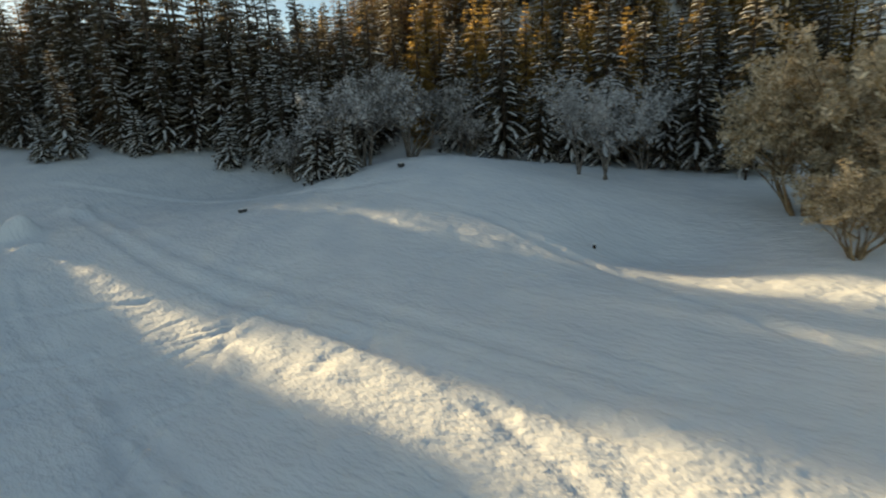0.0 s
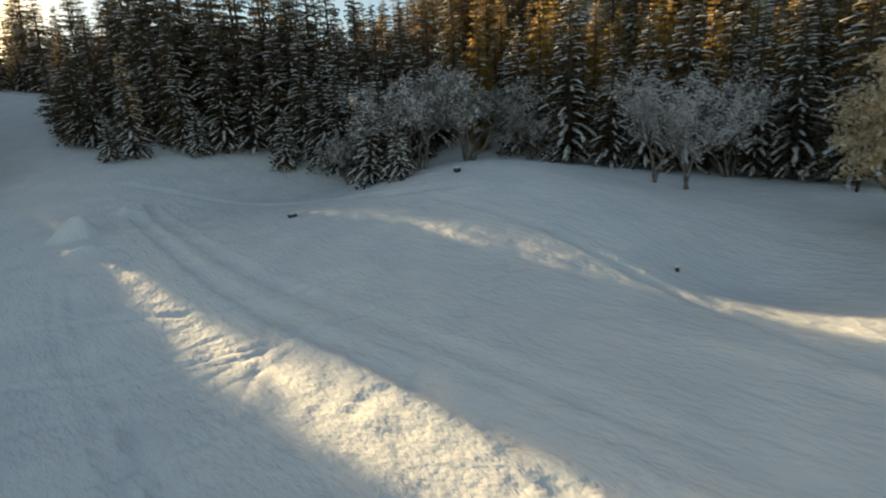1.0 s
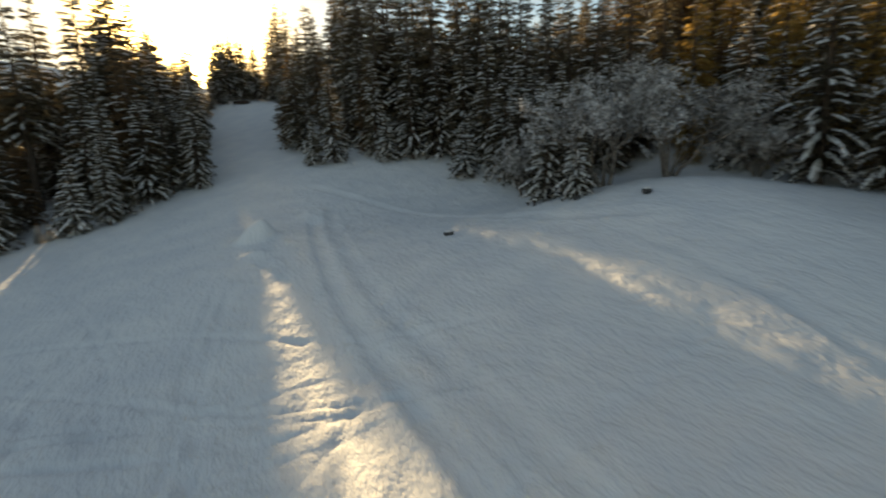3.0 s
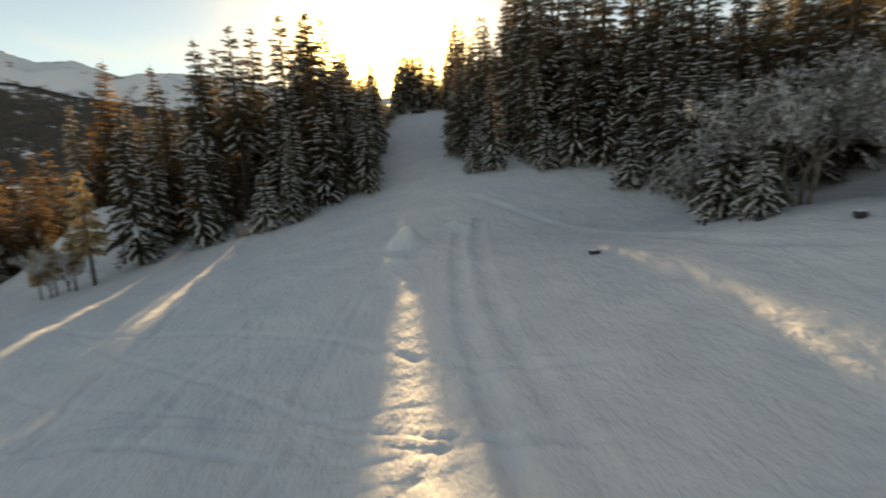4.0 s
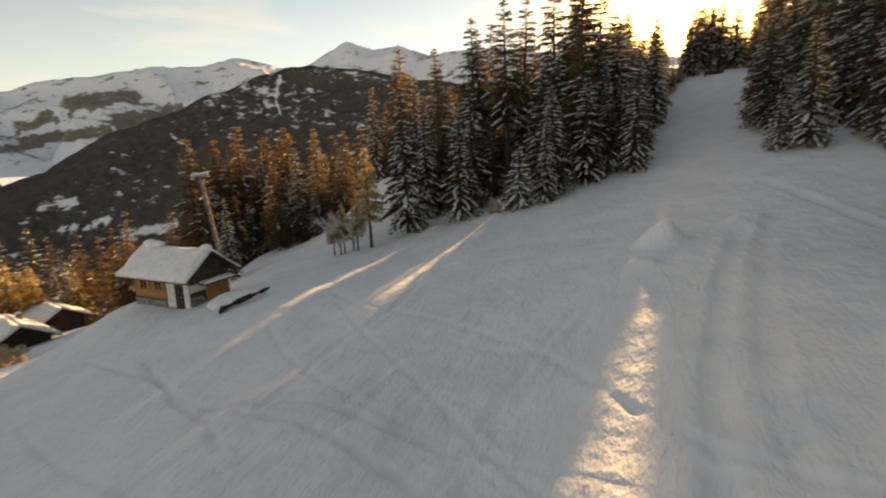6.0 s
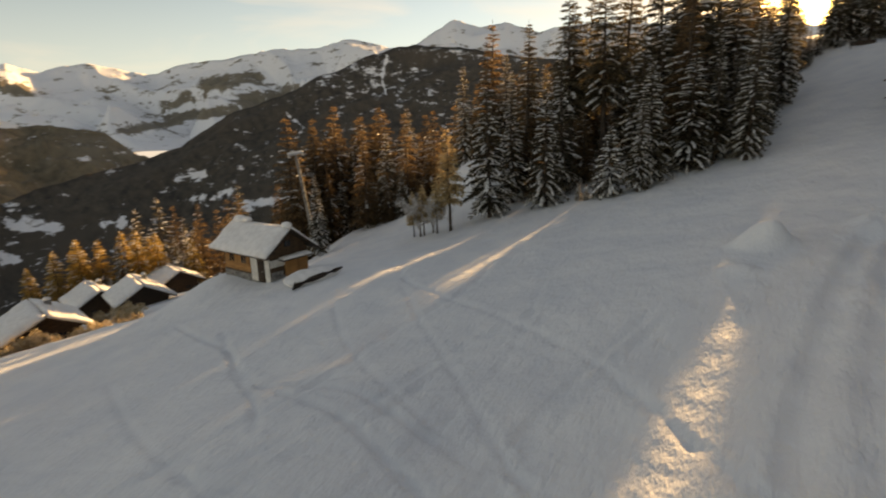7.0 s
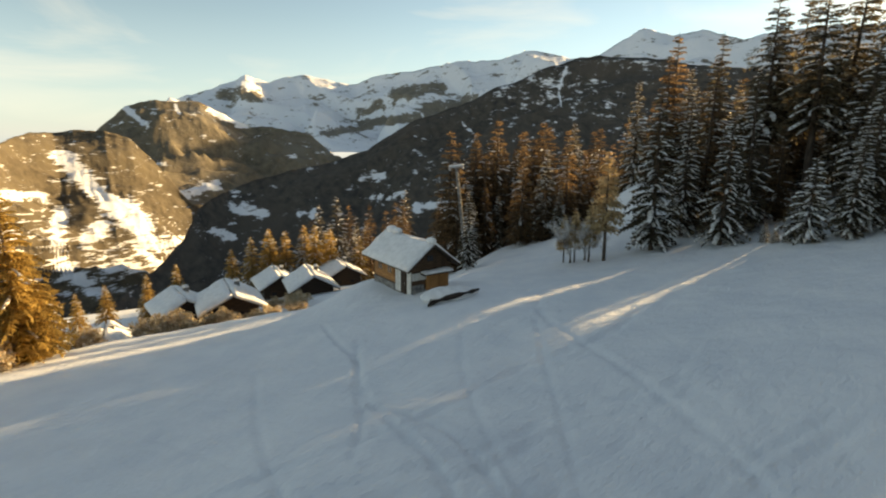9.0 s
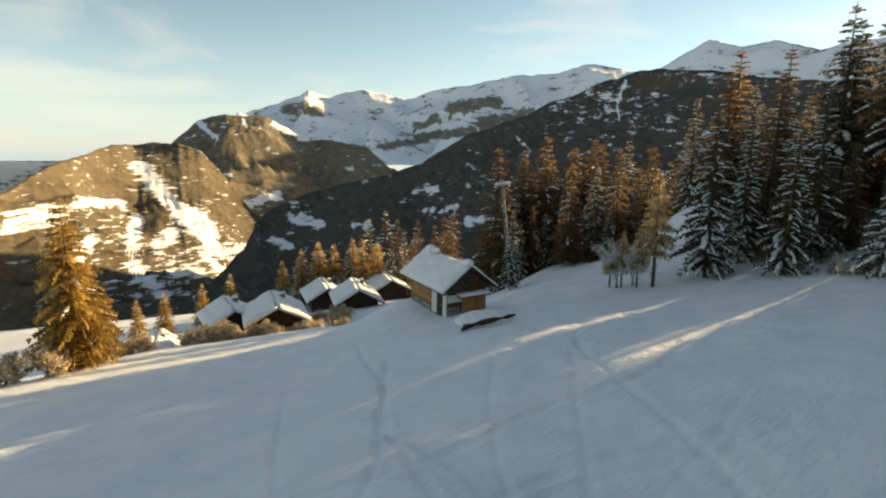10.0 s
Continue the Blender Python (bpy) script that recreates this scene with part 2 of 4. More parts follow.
# ski tracks: half width, depth, points
CENTRE_TRACKS = (
    (0.20, 0.11, ((-19.0, 9.8), (-23.0, 8.0), (-27.0, 5.4), (-30.5, 3.4), (-33.5, 0.1), (-38.0, -4.0))),
    (0.20, 0.10, ((-24.6, 7.4), (-22.0, 12.4), (-19.0, 15.2), (-16.1, 18.1))),
    (0.22, 0.05, ((-16.1, 18.1), (-11.8, 19.9), (-9.5, 21.5), (-6.0, 25.5))),
    (0.22, 0.10, ((-34.0, 1.5), (-29.3, 4.2), (-24.5, 7.7), (-19.7, 12.7), (-16.0, 15.6), (-14.1, 17.1))),
    (0.22, 0.05, ((-14.1, 17.1), (-11.8, 18.9), (-10.1, 21.1), (-7.0, 25.0))),
    (0.26, 0.10, ((-25.1, 27.2), (-18.9, 20.9), (-14.5, 17.5), (-11.0, 14.6), (-4.0, 9.0))),
    (0.26, 0.09, ((-26.6, 27.4), (-20.2, 21.2), (-15.6, 17.6), (-12.0, 14.4), (-5.0, 8.4))),
    (0.45, 0.15, ((-33.4, 42.7), (-26.9, 36.0), (-18.2, 28.6), (-13.6, 25.2), (-9.6, 22.4), (-3.5, 18.0), (6.0, 10.5))),
    (0.45, 0.10, ((-31.8, 42.9), (-25.2, 36.6), (-16.8, 29.6), (-12.2, 26.4), (-7.6, 23.4), (-1.5, 19.2), (8.0, 12.0))),
)
EDGE_TRACKS = (
    (0.30, 0.10, ((-40.0, 20.0), (-34.0, 17.5), (-28.0, 13.0), (-22.0, 10.2), (-15.0, 4.0))),
    (0.25, 0.08, ((-30.0, 24.0), (-25.0, 17.0), (-20.5, 13.8), (-17.0, 9.0), (-14.0, 2.0))),
    (0.25, 0.08, ((-28.5, 24.0), (-23.6, 17.2), (-19.2, 14.0), (-15.6, 9.0), (-12.6, 2.0))),
    (0.26, 0.06, ((-44.0, 12.5), (-38.0, 13.5), (-30.0, 18.5), (-22.0, 22.5), (-14.0, 24.5), (-8.0, 28.0))),
    (0.50, 0.12, ((-40.0, 48.5), (-28.0, 47.0), (-18.0, 44.8), (-9.0, 39.2), (-3.0, 37.8))),
    (0.35, 0.09, ((-6.0, 37.0), (2.0, 30.0), (8.5, 21.0), (12.0, 14.0))),
    (0.30, 0.10, ((-6.5, 19.6), (-1.0, 15.5), (3.0, 9.5), (6.0, 3.0))),
    (0.20, 0.06, ((-8.0, 17.0), (-15.0, 10.5), (-21.0, 4.0), (-29.0, -3.0))),
)
FAINT_TRACKS = (
    (0.20, 0.06, ((-5.5, 24.0), (-15.0, 19.2), (-27.0, 15.8), (-38.0, 13.0))),
    (0.20, 0.05, ((-9.0, 20.5), (-14.5, 13.0), (-18.5, 5.0), (-21.0, -4.0))),
    (0.20, 0.05, ((-33.0, 22.5), (-22.0, 18.6), (-14.0, 12.2), (-8.0, 4.0))),
    (0.20, 0.06, ((-14.5, 33.0), (-12.0, 25.0), (-9.6, 17.5), (-10.0, 9.0))),
    (0.20, 0.05, ((-36.0, 8.5), (-28.0, 11.2), (-19.0, 16.0), (-12.5, 22.5))),
    (0.20, 0.05, ((-33.0, 28.0), (-26.5, 20.5), (-23.5, 12.0), (-25.0, 3.0))),
    (0.28, 0.10, ((-13.5, 17.4), (-10.0, 12.6), (-8.0, 8.0), (-7.5, 2.0))),
)
FOOT_PATHS = (((-5.5, 16.6), (-3.4, 19.8), (-2.6, 22.1), (-1.0, 25.8), (0.2, 29.8)), ((-32.0, 2.5), (-27.5, 4.6), (-24.8, 7.0)))


def along_path(pts, step):
    """Points along a rounded polyline, with the way at each."""
    p = np.array(pts, float)
    q = np.concatenate([[2 * p[0] - p[1]], p, [2 * p[-1] - p[-2]]])
    out = []
    for a, b, c, d in zip(q[:-3], q[1:-2], q[2:-1], q[3:]):
        n = max(int(np.linalg.norm(c - b) / step), 1)
        for t in np.arange(n) / n:
            out.append(0.5 * (2 * b + (c - a) * t + (2 * a - 5 * b + 4 * c - d) * t * t + (3 * b - a - 3 * c + d) * t ** 3))
    return np.array(out)


def carve(xs, ys, Z):
    """Press the ski tracks and footprints into the fine part of the grid."""
    for half, depth, pts in CENTRE_TRACKS + EDGE_TRACKS + FAINT_TRACKS:
        path = along_path(pts, half * 0.6)
        D, U = np.zeros_like(Z), np.zeros_like(Z)
        for k, (px, py) in enumerate(path):
            i0, i1 = np.searchsorted(xs, (px - 3 * half, px + 3 * half))
            j0, j1 = np.searchsorted(ys, (py - 3 * half, py + 3 * half))
            if i1 <= i0 or j1 <= j0:
                continue
            r = np.hypot(xs[i0:i1, None] - px, ys[None, j0:j1] - py) / half
            wob = (0.75 + 0.25 * math.sin(k * 0.37)) * min(1, (k + 1) / 14, (len(path) - k) / 14)
            D[i0:i1, j0:j1] = np.minimum(D[i0:i1, j0:j1], -1.25 * depth * wob * np.exp(-(r * 0.95) ** 4))
            U[i0:i1, j0:j1] = np.maximum(U[i0:i1, j0:j1], 0.35 * depth * np.exp(-((r - 1.5) / 0.45) ** 2))
        Z += D + np.where(D < -0.2 * depth, 0, U)
    for pts in FOOT_PATHS:
        path = along_path(pts, 0.62)
        for k in range(len(path) - 1):
            w = path[k + 1] - path[k]
            w = w / (np.linalg.norm(w) + 1e-9)
            px, py = path[k] + np.array((-w[1], w[0])) * (0.17 if k % 2 else -0.17)
            i0, i1 = np.searchsorted(xs, (px - 0.8, px + 0.8))
            j0, j1 = np.searchsorted(ys, (py - 0.8, py + 0.8))
            r = np.hypot(xs[i0:i1, None] - px, ys[None, j0:j1] - py) / 0.2
            Z[i0:i1, j0:j1] -= 0.11 * np.exp(-r * r)
    # two heaps of pushed snow beside the piste
    for hx, hy, rad, high in HEAPS:
        i0, i1 = np.searchsorted(xs, (hx - 4 * rad, hx + 4 * rad))
        j0, j1 = np.searchsorted(ys, (hy - 4 * rad, hy + 4 * rad))
        gx, gy = xs[i0:i1, None], ys[None, j0:j1]
        r = np.hypot(gx - hx, gy - hy) / rad
        lump = 1 + 0.2 * value_noise(gx + 0 * gy, gy + 0 * gx, 0.7, 9)
        Z[i0:i1, j0:j1] += high * lump * np.exp(-np.maximum(r, 0) ** 2.2)
    return Z


HEAPS = ((-30.8, 34.3, 0.85, 1.05), (-31.4, 33.5, 0.8, 0.6), (-31.2, 35.1, 0.9, 0.55), (-32.2, 41.5, 1.1, 0.55), (-31.0, 40.2, 0.8, 0.45), (-27.5, 31.0, 0.8, 0.3))


def build_ground():
    xs = lines(((-4200, -1500, 200), (-1500, -400, 50), (-400, -130, 10), (-130, -60, 1.5), (-60, 22, 0.21), (22, 60, 1.5), (60, 300, 12), (300, 3000, 200)))
    ys = lines(((-4200, -1500, 200), (-1500, -300, 50), (-300, -90, 10), (-90, -12, 1.5), (-12, 62, 0.21), (62, 120, 1.5), (120, 300, 10), (300, 3000, 200)))
    X, Y = np.meshgrid(xs, ys, indexing="ij")
    Z = carve(xs, ys, ground(X, Y) + relief(X, Y))
    nx, ny = len(xs), len(ys)
    co = np.stack([X, Y, Z], -1).reshape(-1, 3)
    i = (np.arange(nx - 1)[:, None] * ny + np.arange(ny - 1)[None]).ravel()
    quads = np.stack([i, i + ny, i + ny + 1, i + 1], 1)
    me = bpy.data.meshes.new("ground")
    me.vertices.add(len(co)), me.loops.add(len(quads) * 4), me.polygons.add(len(quads))
    me.vertices.foreach_set("co", co.ravel())
    me.loops.foreach_set("vertex_index", quads.ravel())
    me.polygons.foreach_set("loop_start", np.arange(0, len(quads) * 4, 4))
    me.polygons.foreach_set("use_smooth", np.ones(len(quads), bool))
    me.update(calc_edges=True)
    me.materials.append(SNOW)
    tagged(new("ground", me), "snow-covered ski slope with ski tracks and sunlit streaks", "snow slope", kind="structure")


build_ground()
# ---- trees ----
def spruce_meshes(seed, h, spread, levels, arms, blades, snow=0.8, gap=0.12, bare=0.05, pads=3, fine=1.0):
    """Trunk, needles and snow of a spruce with its foot at the origin."""
    rd = random.Random(seed)
    tv, tf, nv, nf, sv, sf = [], [], [], [], [], []
    wide, rows = (0.065, 3) if pads == 1 else (0.075, 4)
    tube([(0, 0, -0.6), (0, 0, h * 0.3), (rd.uniform(-.1, .1), 0, h * 0.7), (0, 0, h * 0.985)],
         [0.018 * h, 0.013 * h, 0.006 * h, 0.01], 7, tv, tf)
    for lv in range(levels):
        u = (lv + rd.uniform(-0.3, 0.3)) / levels
        u = min(max(u, 0), 0.985)
        z0 = h * (bare + (0.98 - bare) * u)
        reach = spread * (1 - u) ** 0.72 * (0.6 + 0.4 * min(1, (u + 0.05) * 6)) + 0.10
        n = max(4, int(round(arms * (0.55 + 0.6 * (1 - u)))))
        turn = rd.uniform(0, 6.28)
        for k in range(n):
            if rd.random() < gap:
                continue
            a = turn + 6.283 * (k + rd.uniform(-0.3, 0.3)) / n
            ln = reach * rd.uniform(0.65, 1.15)
            out, side = Vector((math.cos(a), math.sin(a), 0)), Vector((-math.sin(a), math.cos(a), 0))
            rise, droop = 0.18 + 0.25 * u, 0.55 - 0.25 * u + rd.uniform(-.08, .12)
            zb = z0 + rd.uniform(-0.25, 0.25) * h / levels

            def at(s):
                return out * (ln * s) + Vector((0, 0, zb + ln * (rise * s - droop * s * s)))
            for b in range(blades):
                s = 0.12 + 0.88 * (b + rd.random() * 0.6) / blades
                p = at(s)
                w = ln * (0.46 * (1 - s) ** 0.6 + 0.14) * rd.uniform(0.6, 1.25) * fine
                for sg in (-1, 1):
                    tip = p + side * (sg * w) + out * (w * rd.uniform(0.35, 0.8)) + Vector((0, 0, -w * rd.uniform(0.15, 0.6)))
                    q = p + out * (0.16 * ln / 1.5 + 0.05)
                    mid, broad = (p + tip) / 2 + out * 0.10 * w + Vector((0, 0, 0.08 * w)), w / fine ** 0.7
                    i = len(nv)
                    nv.extend((p, mid - side * sg * 0.02 - out * 0.13 * broad, tip, mid + out * 0.16 * broad))
                    nf.append((i, i + 1, i + 2, i + 3))
                hang = p + Vector((0, 0, -rd.uniform(0.25, 0.5) * (0.3 + 0.25 * ln))) + out * 0.05
                i = len(nv)
                nv.extend((p - out * 0.14 * (0.5 + ln * .3), hang, p + out * 0.14 * (0.5 + ln * .3)))
                nf.append((i, i + 1, i + 2))
            if rd.random() < snow:
                # a thin strip of snow that lies along the arm and hangs with it
                s0, s1 = rd.uniform(0.12, 0.4), rd.uniform(0.85, 1.05)
                shift = side * (ln * rd.uniform(-0.06, 0.06))
                i = len(sv)
                for c in range(rows):
                    e = c / (rows - 1)
                    p = at(s0 + (s1 - s0) * e) + shift + side * (ln * rd.uniform(-0.04, 0.04))
                    w = (ln * wide * (0.55 + 1.5 * e * (1 - e)) + 0.02) * rd.uniform(0.45, 1.35)
                    t = 0.03 + 0.06 * rd.random() * min(1, ln)
                    sv.extend((p - side * w + Vector((0, 0, -0.45 * w)), p + Vector((0, 0, t)), p + side * w + Vector((0, 0, -0.45 * w))))
                for c in range(rows - 1):
                    for e in range(2):
                        q = i + 3 * c + e
                        sf.append((q, q + 1, q + 4, q + 3))
    return (tv, tf), (nv, nf), (sv, sf)


def spruce(name, seed, h, spread, levels, arms, blades, snow=0.8, needle=None, gap=0.12, bare=0.05, pads=3, fine=1.0):
    t, n, s = spruce_meshes(seed, h, spread, levels, arms, blades, snow, gap, bare, pads, fine)
    root = empty(name)
    mesh_object("trunk", *t, BARK, root, True)
    tagged(mesh_object("crown", *n, needle or NEEDLE, root), kind="stuff")
    if s[0]:
        tagged(mesh_object("snow_load", *s, TREE_SNOW, root, True, "white snow lying on the boughs"), kind="stuff")
    return root


def broadleaf(name, seed, h, stems, lean, leaf, leaf_mat, twig_mat, leaf_size, density, label=""):
    """A bare, forking tree whose twigs carry small flakes of frost or dry needles."""
    rd = random.Random(seed)
    tv, tf, lv, lf = [], [], [], []

    def grow(p, d, ln, r, depth):
        pts, rr = [p], [r]
        for k in range(3):
            d = (d + Vector((rd.gauss(0, .16), rd.gauss(0, .16), rd.gauss(0.05, .1)))).normalized()
            p = p + d * ln / 3
            pts.append(p), rr.append(r * (1 - 0.22 * (k + 1)))
            if depth <= 1:
                for _ in range(density):
                    c = p + Vector((rd.gauss(0, .22), rd.gauss(0, .22), rd.gauss(0, .2))) * (0.5 + 0.12 * h / 4)
                    u = Vector((rd.gauss(0, 1), rd.gauss(0, 1), rd.gauss(0, 1))).normalized()
                    w = u.orthogonal().normalized()
                    s = leaf_size * rd.uniform(0.5, 1.3)
                    i = len(lv)
                    lv.extend((c - u * s, c + w * s * 0.35, c + u * s, c - w * s * 0.35))
                    lf.append((i, i + 1, i + 2, i + 3))
        tube(pts, rr, 3 if depth < 3 else 5, tv, tf)
        if depth:
            for k in range(3 if depth > 1 else 2):
                q = pts[rd.choice((1, 2, 3, 3))] if k else pts[3]
                a = rd.uniform(0, 6.283)
                tilt = rd.uniform(0.35, 0.85)
                o = d.orthogonal().normalized()
                o = (Matrix.Rotation(a, 3, d) @ o)
                grow(q, (d * math.cos(tilt) + o * math.sin(tilt) + Vector((0, 0, .12))).normalized(), ln * rd.uniform(0.6, 0.85), r * 0.5, depth - 1)
    for s in range(stems):
        a = 6.283 * s / stems + rd.random()
        grow(Vector((0.25 * math.cos(a) * (stems > 1), 0.25 * math.sin(a) * (stems > 1), -0.4)),
             Vector((lean * math.cos(a), lean * math.sin(a), 1)).normalized(), h * 0.36, 0.02 * h, 4)
    root = empty(name)
    mesh_object("trunk", tv, tf, twig_mat, root, True)
    tagged(mesh_object("crown", lv, lf, leaf_mat, root, label=label), kind="stuff")
    return root


KINDS = {}


def place(kind, x, y, size=1.0, turn=None, sink=0.0, tilt=0.0):
    """A copy of a master tree, with its foot in the snow."""
    src, rd = KINDS[kind], place.rd
    turn = rd.uniform(0, 360) if turn is None else turn
    ob = copy_thing(src, pose(x, y, gz(x, y) - sink, rd.uniform(-1.5, 1.5), tilt + rd.uniform(-1.5, 1.5), turn) @ Matrix.Scale(size, 4))
    ob.matrix_basis = pose(x, y, gz(x, y) - sink, rd.uniform(-1.5, 1.5), tilt + rd.uniform(-1.5, 1.5), turn) @ Matrix.Scale(size, 4)
    return ob


place.rd = random.Random(7)


def master(kind, ob, label, category, group):
    tagged(ob, label, category, group)
    KINDS[kind] = ob


master("spruce_a", spruce("spruce_tree", 1, 15, 2.9, 34, 8, 7, 0.75, pads=2, gap=0.2, fine=0.62), "dark green spruce laden with fresh snow", "spruce", "forest edge spruces")
master("spruce_b", spruce("spruce_tree", 2, 15, 2.4, 36, 8, 7, 0.75, gap=0.24, pads=2, fine=0.65), "narrow dark spruce with snowy drooping boughs", "spruce", "forest edge spruces")
master("spruce_c", spruce("spruce_tree", 3, 15, 3.3, 30, 9, 8, 0.8, pads=2, gap=0.22, fine=0.55), "broad spruce with thick snow on its boughs", "spruce", "forest edge spruces")
master("small", spruce("young_spruce_tree", 4, 5, 1.35, 20, 7, 4, 0.9), "small young spruce thickly covered with snow", "spruce", "young spruces")
master("far", spruce("spruce_tree", 5, 16, 2.9, 30, 8, 5, 0.5, pads=1, fine=0.75), "tall dark spruce dusted with snow deep in the forest", "spruce", "forest spruces")
master("far_b", spruce("spruce_tree", 6, 16, 2.5, 31, 7, 5, 0.5, pads=1, fine=0.75), "slim dark spruce dusted with snow in the forest", "spruce", "forest spruces")
master("larch", spruce("larch_tree", 8, 16, 3.1, 31, 9, 5, 0.12, LARCH, gap=0.14, pads=1, fine=0.7), "orange-brown larch with a little snow on it", "larch", "larches")
master("high", spruce("spruce_tree", 7, 18, 2.9, 26, 9, 6, 0.4, bare=0.34, gap=0.2, fine=0.7), "tall spruce with a bare lower trunk", "spruce", "forest spruces")
master("big_larch", spruce("larch_tree", 10, 16, 3.9, 42, 13, 10, 0.06, SUN_TINTED_LARCH, gap=0.14, pads=1, fine=0.42), "large bushy golden-brown larch in full sun", "larch", "larches")
master("wide_larch", spruce("larch_tree", 28, 14, 3.6, 30, 10, 6, 0.25, SUN_TINTED_LARCH, gap=0.15, pads=1, fine=0.6), "broad golden-brown larch dusted with snow", "larch", "larches above the village")
master("larch_young", spruce("young_larch_tree", 9, 7, 1.2, 24, 11, 4, 0.05, PALE_LARCH, gap=0.2, bare=0.3), "slender young larch with orange needles and frost", "larch", "young larches")
master("birch", broadleaf("frosted_birch_tree", 11, 8.5, 2, 0.12, 0, FROST, TWIG, 0.10, 15), "bare birch covered with white hoar frost", "birch", "frosted birches")
master("alder", broadleaf("frosted_alder_tree", 12, 9, 5, 0.35, 0, RIME, TWIG, 0.17, 6), "spreading leafless alder white with frost and snow", "alder", "frosted alders")
master("willow", broadleaf("frosted_willow_tree", 15, 8.5, 7, 0.5, 0, SUN_TINTED_FROST, SHRUB, 0.17, 7), "bushy willow with frosted twigs, coloured gold as if sunlit", "willow", "frosted willows")
master("shrub", broadleaf("frosted_shrub", 13, 3.0, 5, 0.6, 0, SUN_TINTED_FROST, SHRUB, 0.14, 4), "low bare shrub with brown twigs and frost", "shrub", "shrubs")

# larches for the right-hand wood, where the needle colour replaces missing sunlight
master("golden", spruce("larch_tree", 18, 16, 3.3, 31, 9, 5, 0.3, SUN_TINTED_LARCH, gap=0.14, pads=1, fine=0.7), "golden-brown larch with a little snow, sun gold painted into its needles", "larch", "larches")
master("deep_golden", spruce("larch_tree", 22, 16, 3.3, 24, 9, 4, 0.2, SUN_TINTED_LARCH, pads=1, fine=0.85), "larch", "larch", "")
master("deep", spruce("spruce_tree", 21, 16, 3.3, 24, 8, 4, 0.4, pads=1, fine=0.85), "dark spruce", "spruce", "")
master("deep_larch", spruce("larch_tree", 22, 16, 3.2, 24, 8, 4, 0.05, LARCH, pads=1, fine=0.85), "larch", "larch", "")

# each tree: kind, x, y, size
RIGHT_EDGE = (
    ("small", -45.4, 55.4, 1.1), ("spruce_a", -43.2, 56.6, 0.8), ("spruce_b", -39.0, 59.8, 0.85), ("small", -36.8, 58.8, 1.2), ("spruce_a", -34.4, 60.7, 0.9), ("spruce_c", -31.4, 62.0, 0.85),
    ("small", -25.8, 57.6, 1.35), ("spruce_b", -24.0, 60.0, 1.05), ("spruce_a", -28.4, 62.5, 1.0), ("spruce_c", -21.0, 57.5, 0.85), ("spruce_c", -17.5, 57.0, 0.75), ("spruce_a", -15.0, 52.5, 0.72),
    ("alder", -16.6, 51.6, 0.6), ("small", -9.6, 43.6, 1.1), ("spruce_b", -20.0, 60.5, 1.1), ("alder", -8.4, 46.4, 1.05), ("spruce_a", -10.8, 47.6, 0.6), ("spruce_b", -12.5, 50.0, 0.72),
    ("alder", -4.5, 49.0, 1.0), ("small", -13.0, 47.0, 1.5), ("spruce_a", -18.4, 55.0, 0.8), ("spruce_c", -0.5, 57.5, 0.7))
BIRCH_EDGE = (
    ("spruce_a", 4.4, 49.4, 1.05), ("spruce_c", 7.6, 48.0, 0.72), ("alder", 1.0, 50.6, 0.55), ("birch", 9.2, 40.2, 0.95), ("birch", 10.9, 38.8, 0.85), ("alder", 15.6, 44.2, 0.85), ("spruce_c", 13.0, 46.5, 1.0),
    ("spruce_b", 17.2, 44.0, 0.8), ("spruce_a", 19.6, 43.0, 0.85), ("spruce_c", 22.4, 41.0, 1.0), ("spruce_b", 21.0, 46.5, 1.05), ("willow", 19.2, 29.4, 0.95), ("willow", 17.4, 22.6, 0.5), ("willow", 21.5, 29.0, 1.2), ("willow", 20.6, 25.2, 0.7),
    ("golden", 7.5, 57.0, 0.85), ("golden", 12.5, 54.2, 0.85), ("spruce_a", 17.5, 50.2, 0.95), ("golden", 22.0, 50.2, 0.9), ("spruce_c", 0.2, 53.4, 0.85), ("spruce_a", 10.2, 47.4, 0.85), ("golden", 25.5, 47.0, 0.8), ("golden", -4.0, 58.5, 0.9), ("golden", 2.5, 58.5, 0.9))
LEFT_EDGE = (
    # this row is added only to block the sun at a streak's two ends
    ("small", -55.7, 30.5, 0.36), ("small", -56.5, 29.9, 0.4), ("small", -55.3, 31.3, 0.36), ("high", -95.0, 55.6, 1.12),
    ("spruce_a", -60.6, 20.9, 1.12), ("spruce_a", -58.2, 26.7, 0.88), ("small", -54.8, 32.5, 1.45), ("spruce_b", -53.6, 35.0, 0.66), ("spruce_a", -55.2, 36.6, 0.85), ("spruce_c", -56.6, 41.0, 0.85), ("spruce_b", -54.4, 45.6, 0.9),
    ("spruce_b", -65.5, 24.0, 1.0), ("spruce_a", -61.5, 37.4, 1.05), ("spruce_a", -69.8, 26.6, 1.15), ("spruce_b", -63.5, 40.0, 1.15), ("spruce_b", -82.6, 24.7, 1.2), ("spruce_b", -87.0, 26.0, 1.2), ("larch", -86.5, 21.0, 1.05))
